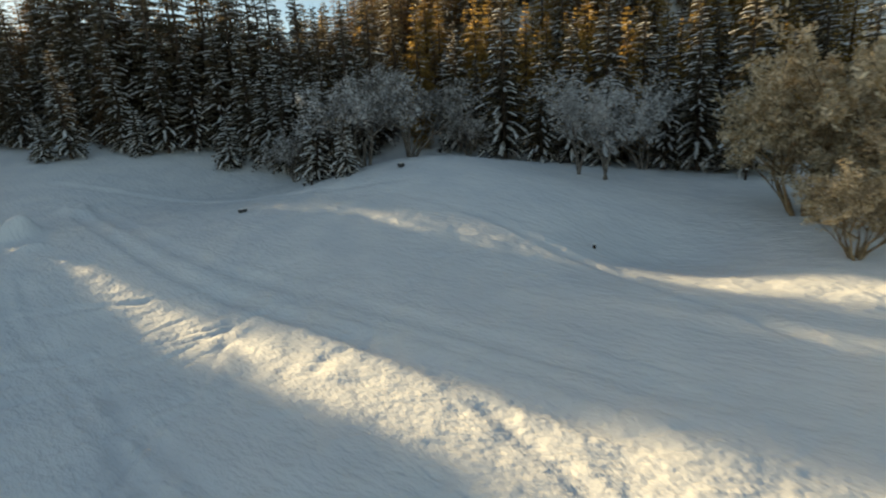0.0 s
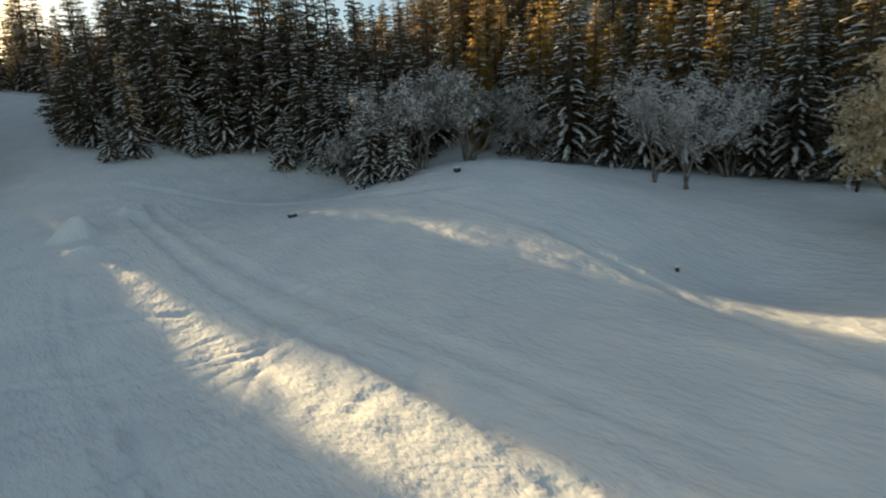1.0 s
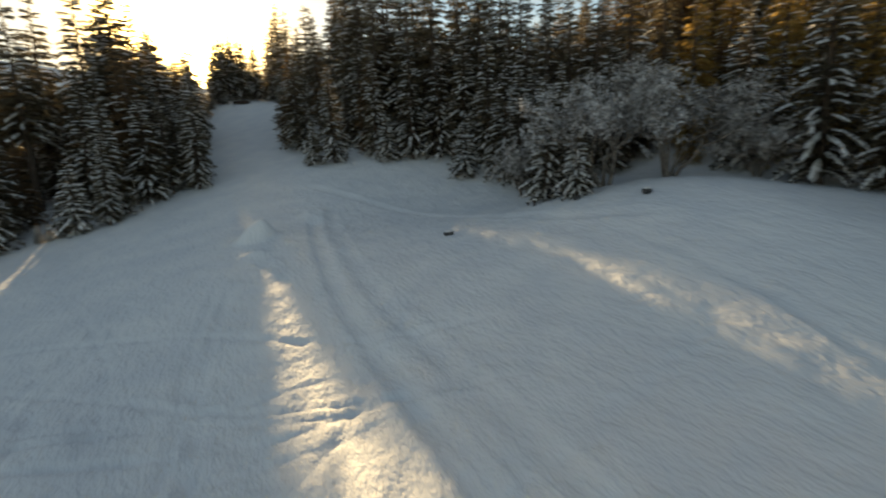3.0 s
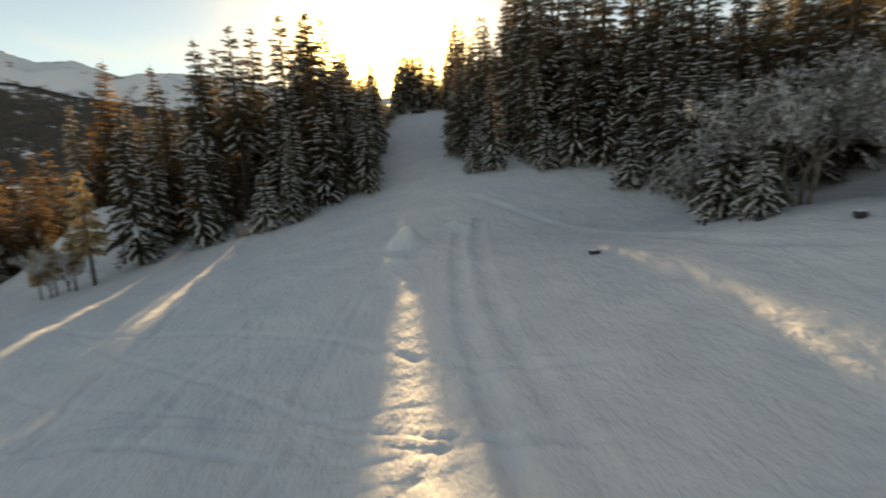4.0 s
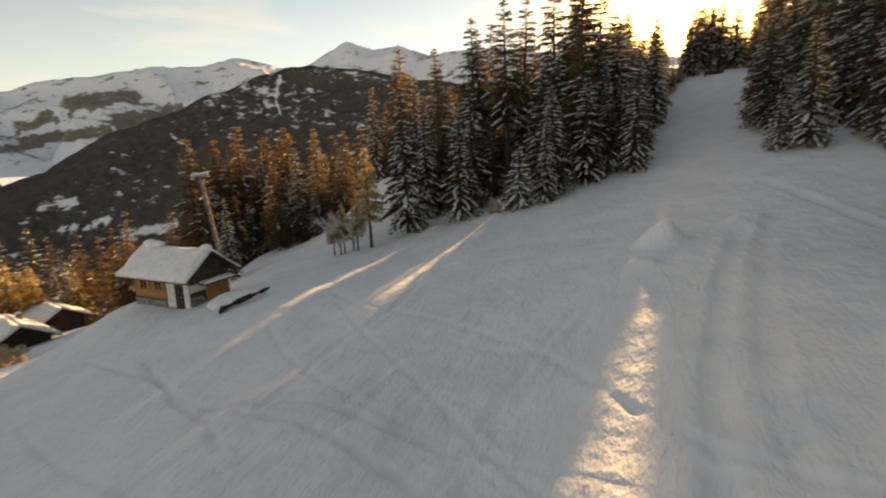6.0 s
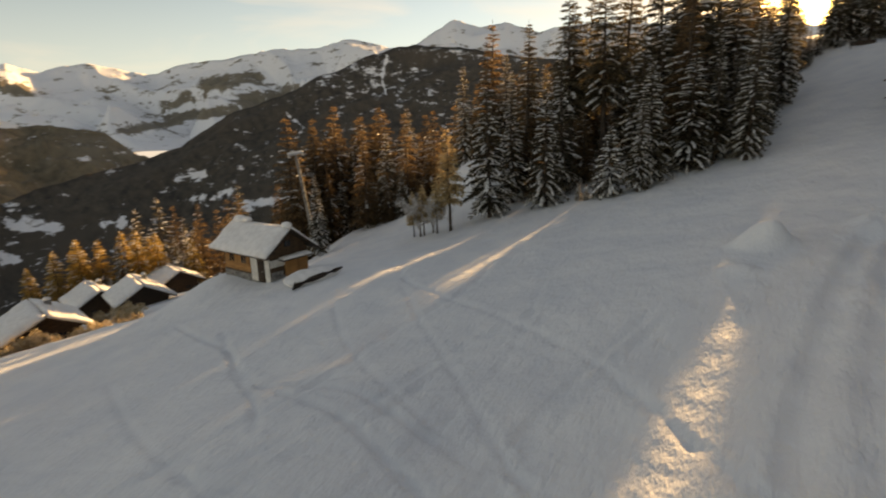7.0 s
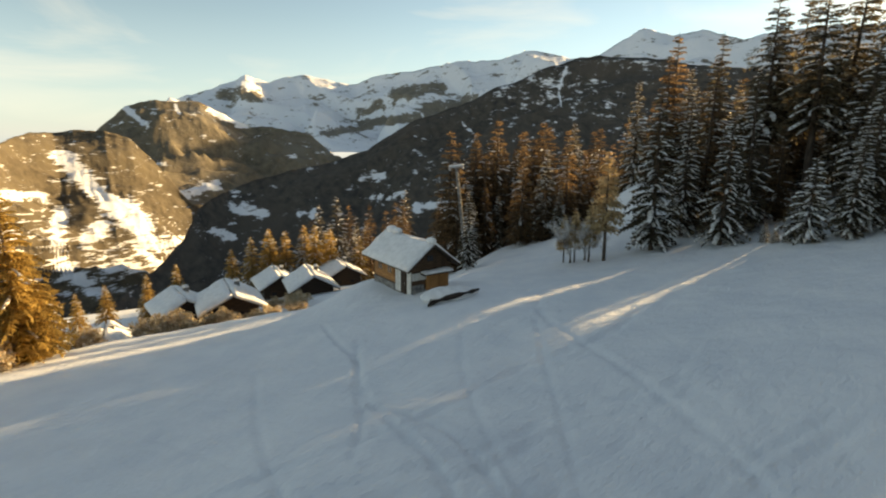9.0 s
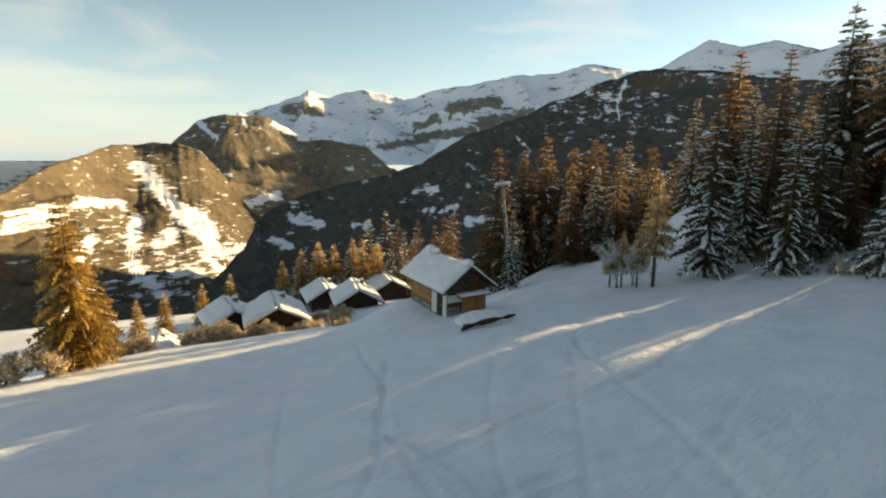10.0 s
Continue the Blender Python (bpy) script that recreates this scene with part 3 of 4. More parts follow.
TALL = (
    ("high", -75.4, 32.6, 1.38), ("high", -77.2, 33.4, 1.30), ("high", -72.2, 36.6, 1.42), ("high", -69.6, 42.6, 1.42), ("high", -68.4, 46.0, 1.40), ("high", -73.6, 47.4, 1.45), ("high", -78.2, 40.6, 1.45),
    ("spruce_b", -76.0, 52.2, 1.70), ("spruce_a", -70.2, 51.6, 1.35), ("high", -80.6, 50.8, 1.45), ("high", -82.0, 36.6, 1.35), ("spruce_b", -80.0, 28.0, 1.45), ("spruce_a", -66.5, 49.6, 1.25))
BACK_ROW = (
    ("far", -41.5, 63.5, 1.3), ("far_b", -38.0, 65.0, 1.35), ("far", -34.0, 65.0, 1.4), ("far_b", -36.2, 63.6, 1.35), ("far_b", -30.5, 65.5, 1.4), ("far", -27.0, 64.5, 1.4), ("far_b", -24.5, 63.5, 1.35), ("far", -21.5, 63.5, 1.3), ("far_b", -18.0, 62.5, 1.2),
    ("far", -15.0, 60.0, 1.0), ("far_b", -12.0, 57.5, 1.0), ("far", -9.0, 57.5, 1.1), ("far_b", -22.5, 62.0, 1.2), ("far", -6.5, 60.5, 1.1), ("far_b", -16.8, 58.8, 1.15))
CORRIDOR = (
    # trees of these two rows are added and sized to trim the sun streaks
    ("far_b", -94.5, 74.1, 0.60), ("far_b", -95.6, 75.8, 0.42), ("far", -95.4, 76.7, 0.33), ("far_b", -97.2, 77.8, 0.38), ("far_b", -98.8, 80.3, 0.48), ("far_b", -98.6, 83.3, 0.70), ("far", -100.4, 83.6, 0.92), ("far", -100.0, 86.2, 0.96), ("far_b", -98.2, 88.4, 0.95),
    ("far", -97.4, 91.4, 0.95), ("far", -94.5, 93.5, 0.66), ("far_b", -103.0, 90.0, 1.0), ("far", -100.5, 94.0, 0.76), ("far_b", -96.0, 72.4, 0.7), ("far", -97.5, 70.5, 0.75), ("spruce_b", -76.6, 61.2, 1.21), ("spruce_b", -80.5, 63.4, 1.1),
    ("far", -47.0, 68.0, 1.62), ("far_b", -53.0, 72.2, 1.66), ("far", -57.0, 75.0, 1.6), ("far_b", -42.0, 67.0, 1.55), ("far", -61.0, 78.0, 1.4), ("far", -44.5, 71.0, 1.55), ("far_b", -36.0, 69.0, 1.55), ("far", -39.5, 70.0, 1.5), ("far", -50.0, 73.5, 1.6), ("far_b", -32.0, 68.5, 1.5), ("far", -28.0, 68.0, 1.5))
HUT_TREES = (
    ("larch_young", -59.8, 12.2, 0.78), ("larch_young", -59.2, 13.4, 0.85), ("larch_young", -58.6, 14.9, 0.92), ("birch", -59.4, 13.0, 0.6), ("larch_young", -58.2, 16.4, 1.62), ("birch", -60.2, 14.4, 0.55),
    ("spruce_b", -67.2, -1.0, 0.72), ("spruce_a", -85.0, 6.0, 1.0), ("larch", -82.0, 3.0, 1.0), ("larch", -83.5, 9.5, 1.02), ("larch", -84.5, 13.5, 0.92), ("spruce_b", -84.0, 18.6, 1.2))
VALLEY_TREES = (
    ("big_larch", -30.2, -28.2, 0.98), ("small", -33.0, -28.5, 0.95), ("larch", -25.0, -33.0, 0.6), ("shrub", -27.5, -27.0, 1.0), ("shrub", -24.5, -29.0, 1.0), ("wide_larch", -86.0, -53.0, 0.95), ("wide_larch", -88.5, -50.0, 1.05),
    ("wide_larch", -90.5, -47.5, 1.0), ("spruce_a", -91.5, -44.8, 0.9), ("wide_larch", -93.5, -43.0, 1.05), ("wide_larch", -95.0, -40.0, 0.95), ("spruce_a", -97.0, -37.6, 0.8), ("wide_larch", -98.5, -35.0, 0.8), ("wide_larch", -91.5, -53.0, 1.1),
    ("wide_larch", -96.0, -46.5, 1.1), ("wide_larch", -99.0, -42.0, 1.0), ("spruce_b", -102.0, -38.0, 0.9), ("wide_larch", -84.5, -56.5, 0.8), ("wide_larch", -103.0, -46.0, 1.0),
    ("wide_larch", -66.0, -58.0, 0.6), ("wide_larch", -60.0, -60.0, 0.55), ("wide_larch", -73.0, -59.0, 0.7), ("wide_larch", -54.0, -58.0, 0.5))
SHRUBS = (
    ("shrub", -40.3, -26.1, 0.85), ("shrub", -42.0, -24.6, 0.9), ("shrub", -44.0, -25.0, 0.9), ("shrub", -45.8, -22.6, 0.95), ("shrub", -38.0, -30.8, 0.8), ("shrub", -48.5, -24.0, 0.9), ("shrub", -35.5, -28.4, 0.7), ("shrub", -50.0, -26.0, 0.9),
    ("shrub", -43.5, -28.5, 1.0), ("shrub", -46.5, -27.0, 1.0), ("shrub", -53.5, -22.0, 0.8), ("shrub", -58.5, -22.0, 0.8), ("shrub", -33.5, -30.0, 0.8), ("shrub", -63.0, -24.5, 0.8), ("shrub", -49.0, -20.5, 0.7), ("shrub", -60.5, -27.0, 0.9), ("shrub", -66.5, -28.0, 0.9))
PLACED = RIGHT_EDGE + BIRCH_EDGE + LEFT_EDGE + TALL + BACK_ROW + CORRIDOR + HUT_TREES + VALLEY_TREES + SHRUBS
for kind, x, y, size in PLACED:
    place(kind, x, y, size)

def FOREST_OK(x, y):
    """Outside the piste, its corridor through the wood and the meadow."""
    along = (x + 50) * -0.80 + (y - 50) * 0.60
    across = (x + 50) * 0.60 + (y - 50) * 0.80
    if abs(across) < 6.5 and -12 < along < 66:
        return False
    if across > 0:
        edge = np.interp(x, (-60, -45, -30, -20, -10, 0, 12, 25, 60), (60, 60, 64, 60, 54, 53, 46, 42, 30))
        return y > edge
    if abs((y - 17.5) - (x + 63) * -0.18) < 4.0 and -82 < x < -60:   # a snowy lane into the wood
        return False
    if x < -80 and y < 24:
        return True
    return y > np.interp(x, (-110, -70, -60, -54), (10, 20, 32, 48)) and x < -55


# low sun reaches the snow along these lines: two ends and a half width
STREAKS = ((-24.0, 28.4, -14.0, 21.2, 0.35), (-14.0, 21.2, 4.0, 10.9, 1.1), (-47.0, 24.4, -30.5, 11.8, 0.5), (-44.8, 14.4, -37.5, 9.4, 0.3), (-35.2, 8.3, -31.4, 4.7, 0.25),
           (-6.5, 32.3, 5.6, 26.6, 0.35), (5.6, 26.6, 14.3, 17.2, 0.4), (-45.0, -9.0, -37.0, -24.0, 0.6), (-50.0, -25.0, -36.0, -29.0, 1.5), (-38.0, -31.0, -35.5, -35.0, 1.5))
SUNNY = []
for x0, y0, x1, y1, half in STREAKS:
    n = int(math.hypot(x1 - x0, y1 - y0) / 1.2)
    for k in range(n + 1):
        for side in (-half, 0, half):
            x, y = x0 + (x1 - x0) * k / n + side * math.cos(radians(SUN_AZ)), y0 + (y1 - y0) * k / n + side * math.sin(radians(SUN_AZ))
            SUNNY.append((x, y, gz(x, y)))
SUNNY += [(x, y, gz(x, y) + h) for x, y, h in ((-58.2, 16.4, 6), (-59.2, 13.4, 4.5), (19.2, 29.4, 4), (13.0, 46.5, 8), (19.0, 44.0, 8), (22.0, 41.0, 8), (9.5, 40.0, 6), (4.4, 49.4, 9))]
SUNNY = np.array(SUNNY)
SHAPE = {"spruce_a": (15, 2.9), "spruce_b": (15, 2.4), "spruce_c": (15, 3.3), "high": (18, 2.9), "small": (5, 1.35), "far": (16, 2.9), "far_b": (16, 2.5), "larch": (16, 3.1), "golden": (16, 3.1)}


def shades_streak(kind, x, y, size):
    """Whether a tree's crown would keep the sun from one of the streaks."""
    high, wide = SHAPE.get(kind, (0, 0))
    dx, dy = x - SUNNY[:, 0], y - SUNNY[:, 1]
    along = dy * math.cos(radians(SUN_AZ)) - dx * math.sin(radians(SUN_AZ))
    off = np.abs(dx * math.cos(radians(SUN_AZ)) + dy * math.sin(radians(SUN_AZ)))
    h = (SUNNY[:, 2] + along * math.tan(radians(SUN_EL)) - gz(x, y)) / (high * size + 1e-6)
    crown = wide * size * 0.9 * np.clip(1 - h, 0, 1) ** 0.72
    return bool(np.any((along > 0) & (h > (0.36 if kind == "high" else -0.1)) & (h < 1) & (off < crown)))


# the forest behind it
rdf = random.Random(21)
DEEP = []
taken = [(x, y) for _, x, y, _ in PLACED]
for kind_list, x0, x1, y0, y1, n, room in (
    (("far", "far_b", "far", "larch"), -75, -8, 44, 72, 130, 2.1),
    (("far", "golden", "golden"), -8, 45, 44, 74, 70, 2.6),
    (("far", "golden", "larch", "far_b"), -26, 45, 58, 92, 125, 1.8),
    (("far", "larch", "far_b", "larch"), -96, -58, 18, 66, 64, 2.4),
    (("larch", "far", "larch", "larch", "far_b"), -112, -80, -10, 24, 105, 2.0),
    (("far", "far_b", "far", "larch"), -125, 45, 72, 112, 300, 2.3),
    (("far", "far_b"), -125, -96, 22, 84, 40, 3.0),
    (("larch", "larch", "far"), -150, -112, -60, 20, 45, 3.2),
):
    made = tries = 0
    while made < n and tries < 6000:
        tries += 1
        x, y = rdf.uniform(x0, x1), rdf.uniform(y0, y1)
        size = rdf.uniform(0.8, 1.25)
        off = x * math.cos(radians(SUN_AZ)) + y * math.sin(radians(SUN_AZ))
        toward = y * math.cos(radians(SUN_AZ)) - x * math.sin(radians(SUN_AZ))
        if off > 34 and x > -26 or off > 43:
            size *= 0.6 if x < 12 and y < 68 else 0.75
        elif 31 < off < 37.5 and toward > 40:
            size *= 0.8
        elif 58 < y < 112 and off > 12:
            size *= 1.25
        elif 1.5 < off < 10:
            size *= 0.7
        if x < -84 and y < 24:
            size *= 1.3
        if 7 < off < 26 and toward > 108:
            size = min(size, 0.9)
        kind = rdf.choice(kind_list)
        if shades_streak(kind, x, y, size):
            size *= 0.6
            if shades_streak(kind, x, y, size):
                continue
        if not FOREST_OK(x, y) or any((x - a) ** 2 + (y - b) ** 2 < room * room for a, b in taken):
            continue
        made += 1
        taken.append((x, y))
        if made and (y > 64 or x < -96 and y > 22 or x < -112):
            DEEP.append(({"larch": "deep_larch", "golden": "deep_golden"}.get(kind, "deep"), x, y, size))
        else:
            place(kind, x, y, size)


def deep_forest():
    """The woods too far in to tell tree from tree, joined into one mesh."""
    mats, co, fa, mi, base = [], [], [], [], 0
    cache = {}
    for kind, x, y, size in DEEP:
        if kind not in cache:
            cache[kind] = []
            for o in KINDS[kind].children:
                v = np.empty(len(o.data.vertices) * 3)
                o.data.vertices.foreach_get("co", v)
                m = o.data.materials[0]
                if m not in mats:
                    mats.append(m)
                cache[kind].append((v.reshape(-1, 3), [tuple(p.vertices) for p in o.data.polygons], mats.index(m)))
        a = rdf.uniform(0, 6.283)
        c, s = math.cos(a), math.sin(a)
        for v, polys, m in cache[kind]:
            w = np.stack([v[:, 0] * c - v[:, 1] * s, v[:, 0] * s + v[:, 1] * c, v[:, 2]], 1) * size + (x, y, gz(x, y))
            co.append(w)
            fa.extend(tuple(i + base for i in p) for p in polys)
            mi.extend([m] * len(polys))
            base += len(v)
    me = bpy.data.meshes.new("deep_forest")
    me.from_pydata(np.concatenate(co).tolist(), [], fa)
    for m in mats:
        me.materials.append(m)
    me.polygons.foreach_set("material_index", mi)
    me.update()
    tagged(new("deep_forest", me), "dense dark spruce and larch forest dusted with snow", "forest", kind="stuff")


deep_forest()
for ob in list(KINDS.values()):
    for o in (*ob.children_recursive, ob):
        bpy.data.objects.remove(o)
# ---- far mountains ----
def mountain_material(name, woods, woods_2, rock, grain, relief_depth, flat=2.5):
    """Woods and rock with snow where the mesh's snow cover says so, its edges broken by noise."""
    m = bpy.data.materials.new(name)
    m.use_nodes = True
    nt = m.node_tree
    N, L = nt.nodes.new, nt.links.new
    b = nt.nodes["Principled BSDF"]
    b.inputs["Roughness"].default_value, b.inputs["Specular IOR Level"].default_value = 0.9, 0.1
    geo = N("ShaderNodeNewGeometry")

    def squash(flat):
        mp = N("ShaderNodeMapping")
        mp.inputs["Scale"].default_value = (1, 1, flat)
        L(geo.outputs["Position"], mp.inputs["Vector"])
        return mp.outputs["Vector"]

    def noise_at(scale, detail, rough=0.6, flat=1.0):
        n = N("ShaderNodeTexNoise")
        n.inputs["Scale"].default_value, n.inputs["Detail"].default_value, n.inputs["Roughness"].default_value = scale, detail, rough
        L(geo.outputs["Position"] if flat == 1.0 else squash(flat), n.inputs["Vector"])
        return n.outputs["Fac"]

    def ramp(fac, c0, c1, p0, p1):
        r = N("ShaderNodeValToRGB")
        r.color_ramp.elements[0].color, r.color_ramp.elements[1].color = (*c0, 1), (*c1, 1)
        r.color_ramp.elements[0].position, r.color_ramp.elements[1].position = p0, p1
        L(fac, r.inputs["Fac"])
        return r.outputs["Color"]

    def blend(fac, c0, c1):
        x = N("ShaderNodeMix")
        x.data_type = "RGBA"
        L(fac, x.inputs["Factor"]), L(c0, x.inputs["A"])
        if isinstance(c1, tuple):
            x.inputs["B"].default_value = (*c1, 1)
        else:
            L(c1, x.inputs["B"])
        return x.outputs["Result"]

    def spread(value, low, high):
        r = N("ShaderNodeMapRange")
        r.inputs["From Min"].default_value, r.inputs["From Max"].default_value = low, high
        L(value, r.inputs["Value"])
        return r.outputs["Result"]

    fine, broad = noise_at(grain, 6, 0.65), noise_at(grain * 0.09, 4)
    ground_colour = blend(spread(broad, 0.5, 0.68), ramp(fine, woods, woods_2, 0.3, 0.72), rock)
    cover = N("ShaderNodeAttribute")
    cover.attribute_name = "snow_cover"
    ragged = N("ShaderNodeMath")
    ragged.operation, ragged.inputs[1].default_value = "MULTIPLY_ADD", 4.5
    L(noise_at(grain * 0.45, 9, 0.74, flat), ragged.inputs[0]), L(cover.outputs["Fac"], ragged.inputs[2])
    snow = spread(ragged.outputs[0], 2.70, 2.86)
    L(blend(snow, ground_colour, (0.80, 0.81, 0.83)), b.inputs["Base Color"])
    bp = N("ShaderNodeBump")
    bp.inputs["Strength"].default_value, bp.inputs["Distance"].default_value = 0.8, relief_depth
    L(fine, bp.inputs["Height"]), L(bp.outputs["Normal"], b.inputs["Normal"])
    return m


def degrees_line(pairs):
    a = np.array(pairs, float).reshape(-1, 2)
    return a[np.argsort(a[:, 0])].T


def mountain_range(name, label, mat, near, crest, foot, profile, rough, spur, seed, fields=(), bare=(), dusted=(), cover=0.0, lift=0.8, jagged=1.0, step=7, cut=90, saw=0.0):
    """A range of hills round HILL_EYE. near and crest: bearing and distance of its foot and its top; foot: the foot's
    height;
    profile: bearing (counter-clockwise from +y) and height of the crest in degrees; fields and bare: open snow and
    snow-free ground or painted slope shade, each two ends (bearing, height) and a half width in degrees."""
    eye = HILL_EYE
    az, el = degrees_line(profile)
    A = np.linspace(az[0], az[-1], int((az[-1] - az[0]) * step))
    AA, S = np.meshgrid(A, np.concatenate([np.linspace(0, 1, cut), np.linspace(1, 2, 10)[1:]]), indexing="ij")
    near, crest = np.interp(AA, *degrees_line(near)), np.interp(AA, *degrees_line(crest))
    back = crest * 1.05
    RR = np.where(S <= 1, near + S * (crest - near), crest + (S - 1) * (back - crest))
    X, Y = eye[0] - np.sin(np.radians(AA)) * RR, eye[1] + np.cos(np.radians(AA)) * RR
    u = np.clip((RR - near) / (crest - near), 0, 1)
    jag = sum(value_noise(AA + 300, 0 * AA + 3.3, w, seed + 31) * h for w, h in ((2.2, 0.25), (0.9, 0.16), (0.45, 0.10))) * jagged
    top = eye[2] + crest * np.tan(np.radians(np.interp(AA, az, el) + jag * u ** 5))
    rise = np.where(RR <= crest, u ** lift, 1 - 0.7 * (RR - crest) / (back - crest))
    k = float(np.mean(crest)) / 1800
    ridged = sum((0.25 - np.abs(value_noise(X, Y, s * k, seed + j)) * 2) * s * k for j, s in enumerate((520, 230, 110, 50, 24))) * rough
    lean = AA * RR / 57.3 + 0.25 * RR
    spurs = sum((0.25 - 2 * np.abs(value_noise(lean, RR * 0.22, s * k, seed + 7 + j))) * s * k for j, s in enumerate((300, 120, 55))) * spur
    if saw:
        # flanks that rise away from the low sun and fall off steeply behind
        turn = (((AA - 120) * RR / 57.3 - 0.3 * RR) / (260 * k) + 0.5 * value_noise(X, Y, 300 * k, seed + 15)) % 1.0
        spurs = spurs + saw * 260 * k * (np.where(turn < 0.82, turn / 0.82, (1 - turn) / 0.18) - 0.5)
    fade = np.where(RR <= crest, (4 * u * (1 - u)) ** 0.7 * (1 - 0.2 * u) + 0.05 * u, 0.05)
    Z = foot + (top - foot) * rise + (ridged + spurs) * fade
    n, k = AA.shape
    i = (np.arange(n - 1)[:, None] * k + np.arange(k - 1)[None]).ravel()
    faces = np.stack([i, i + 1, i + k + 1, i + k], 1).tolist()
    ob = mesh_object(name, np.stack([X, Y, Z], -1).reshape(-1, 3).tolist(), faces, mat, smooth=True)
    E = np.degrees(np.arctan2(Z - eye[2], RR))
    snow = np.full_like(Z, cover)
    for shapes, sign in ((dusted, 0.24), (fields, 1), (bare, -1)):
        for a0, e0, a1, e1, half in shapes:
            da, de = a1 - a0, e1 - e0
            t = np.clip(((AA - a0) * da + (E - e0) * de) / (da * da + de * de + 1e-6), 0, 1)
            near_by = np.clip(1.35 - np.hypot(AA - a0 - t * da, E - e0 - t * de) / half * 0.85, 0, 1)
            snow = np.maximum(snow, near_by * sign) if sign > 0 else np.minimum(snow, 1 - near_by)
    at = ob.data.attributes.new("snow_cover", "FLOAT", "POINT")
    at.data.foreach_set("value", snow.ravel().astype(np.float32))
    return tagged(ob, label, "mountain", kind="structure")


HILL_EYE = (-5.0, 18.0, 11.0)
ALPINE = mountain_material("alpine_snow_and_rock", (0.16, 0.14, 0.115), (0.28, 0.24, 0.18), (0.22, 0.20, 0.18), 0.022, 7.0)
BROWN = mountain_material("brown_larch_woods", (0.105, 0.088, 0.064), (0.23, 0.190, 0.135), (0.20, 0.180, 0.15), 0.055, 5.0)
FOOTHILL = mountain_material("brown_wooded_foothill", (0.058, 0.046, 0.032), (0.17, 0.138, 0.095), (0.13, 0.105, 0.07), 0.11, 2.2, 5.5)
DARK = mountain_material("dark_spruce_slope", (0.045, 0.042, 0.040), (0.12, 0.105, 0.085), (0.10, 0.085, 0.07), 0.13, 2.0)

mountain_range("mountain_far", "high alpine range with sunlit snowfields above brown pasture", ALPINE,
               ((40, 1500), (100, 1500), (118, 1900), (160, 2200)), ((40, 2600), (95, 2600), (112, 3000), (120, 3400), (160, 3500)), -40,
               ((40, 6), (60, 8), (70, 9.2), (74.7, 9.6), (77.7, 9.8), (81.3, 9.3), (84.8, 10.6), (87.2, 10.1), (90, 10.8), (92.3, 9.8), (94.4, 8.5), (97, 8.3), (100, 9.0), (101.6, 9.1),
                (103.9, 8.5), (107.5, 8.1), (112.3, 7.35), (117, 6.5), (119.6, 5.7), (122, 5.8), (124.9, 6.4), (128.4, 5.6), (130.6, 6.1), (133.4, 4.9), (135.6, 3.9), (139, 2.8),
                (143, 0.0), (147, -2.6), (152, -4.5), (156, -5.5), (161, -6.0)), 0.09, 0.10, 40, cover=0.84, jagged=0.7, saw=0.32, step=9, cut=120,
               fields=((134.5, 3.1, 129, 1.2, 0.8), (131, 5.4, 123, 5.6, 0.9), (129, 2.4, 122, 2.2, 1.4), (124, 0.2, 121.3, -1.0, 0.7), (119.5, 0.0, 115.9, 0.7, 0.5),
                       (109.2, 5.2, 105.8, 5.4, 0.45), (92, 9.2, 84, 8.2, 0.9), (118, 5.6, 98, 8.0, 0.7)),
               # brown pasture, and dark patches painted in for slopes in shade
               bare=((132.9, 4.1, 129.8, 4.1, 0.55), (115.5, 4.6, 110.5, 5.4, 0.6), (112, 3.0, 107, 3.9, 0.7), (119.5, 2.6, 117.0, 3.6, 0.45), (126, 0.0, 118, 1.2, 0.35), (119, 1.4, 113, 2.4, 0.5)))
mountain_range("mountain_brown", "brown wooded mountainside with rocky ribs", BROWN,
               ((116, 1000), (146, 900)), ((116, 1500), (130, 1550), (146, 1500)), -120,
               ((116, -6), (119, -3.2), (122.1, -1.7), (124.4, 0.5), (126.8, 0.8), (130.2, 1.1), (133.5, 2.6), (135, 3.4), (139.3, 3.4), (141.3, 2.8), (143.2, 1.2), (146, -2)), 0.13, 0.24, 45, lift=0.7, saw=0.14, step=12, cut=110,
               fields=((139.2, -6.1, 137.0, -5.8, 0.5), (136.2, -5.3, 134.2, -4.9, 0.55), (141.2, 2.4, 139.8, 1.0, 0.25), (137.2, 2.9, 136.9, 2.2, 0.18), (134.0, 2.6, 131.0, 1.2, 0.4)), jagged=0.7)
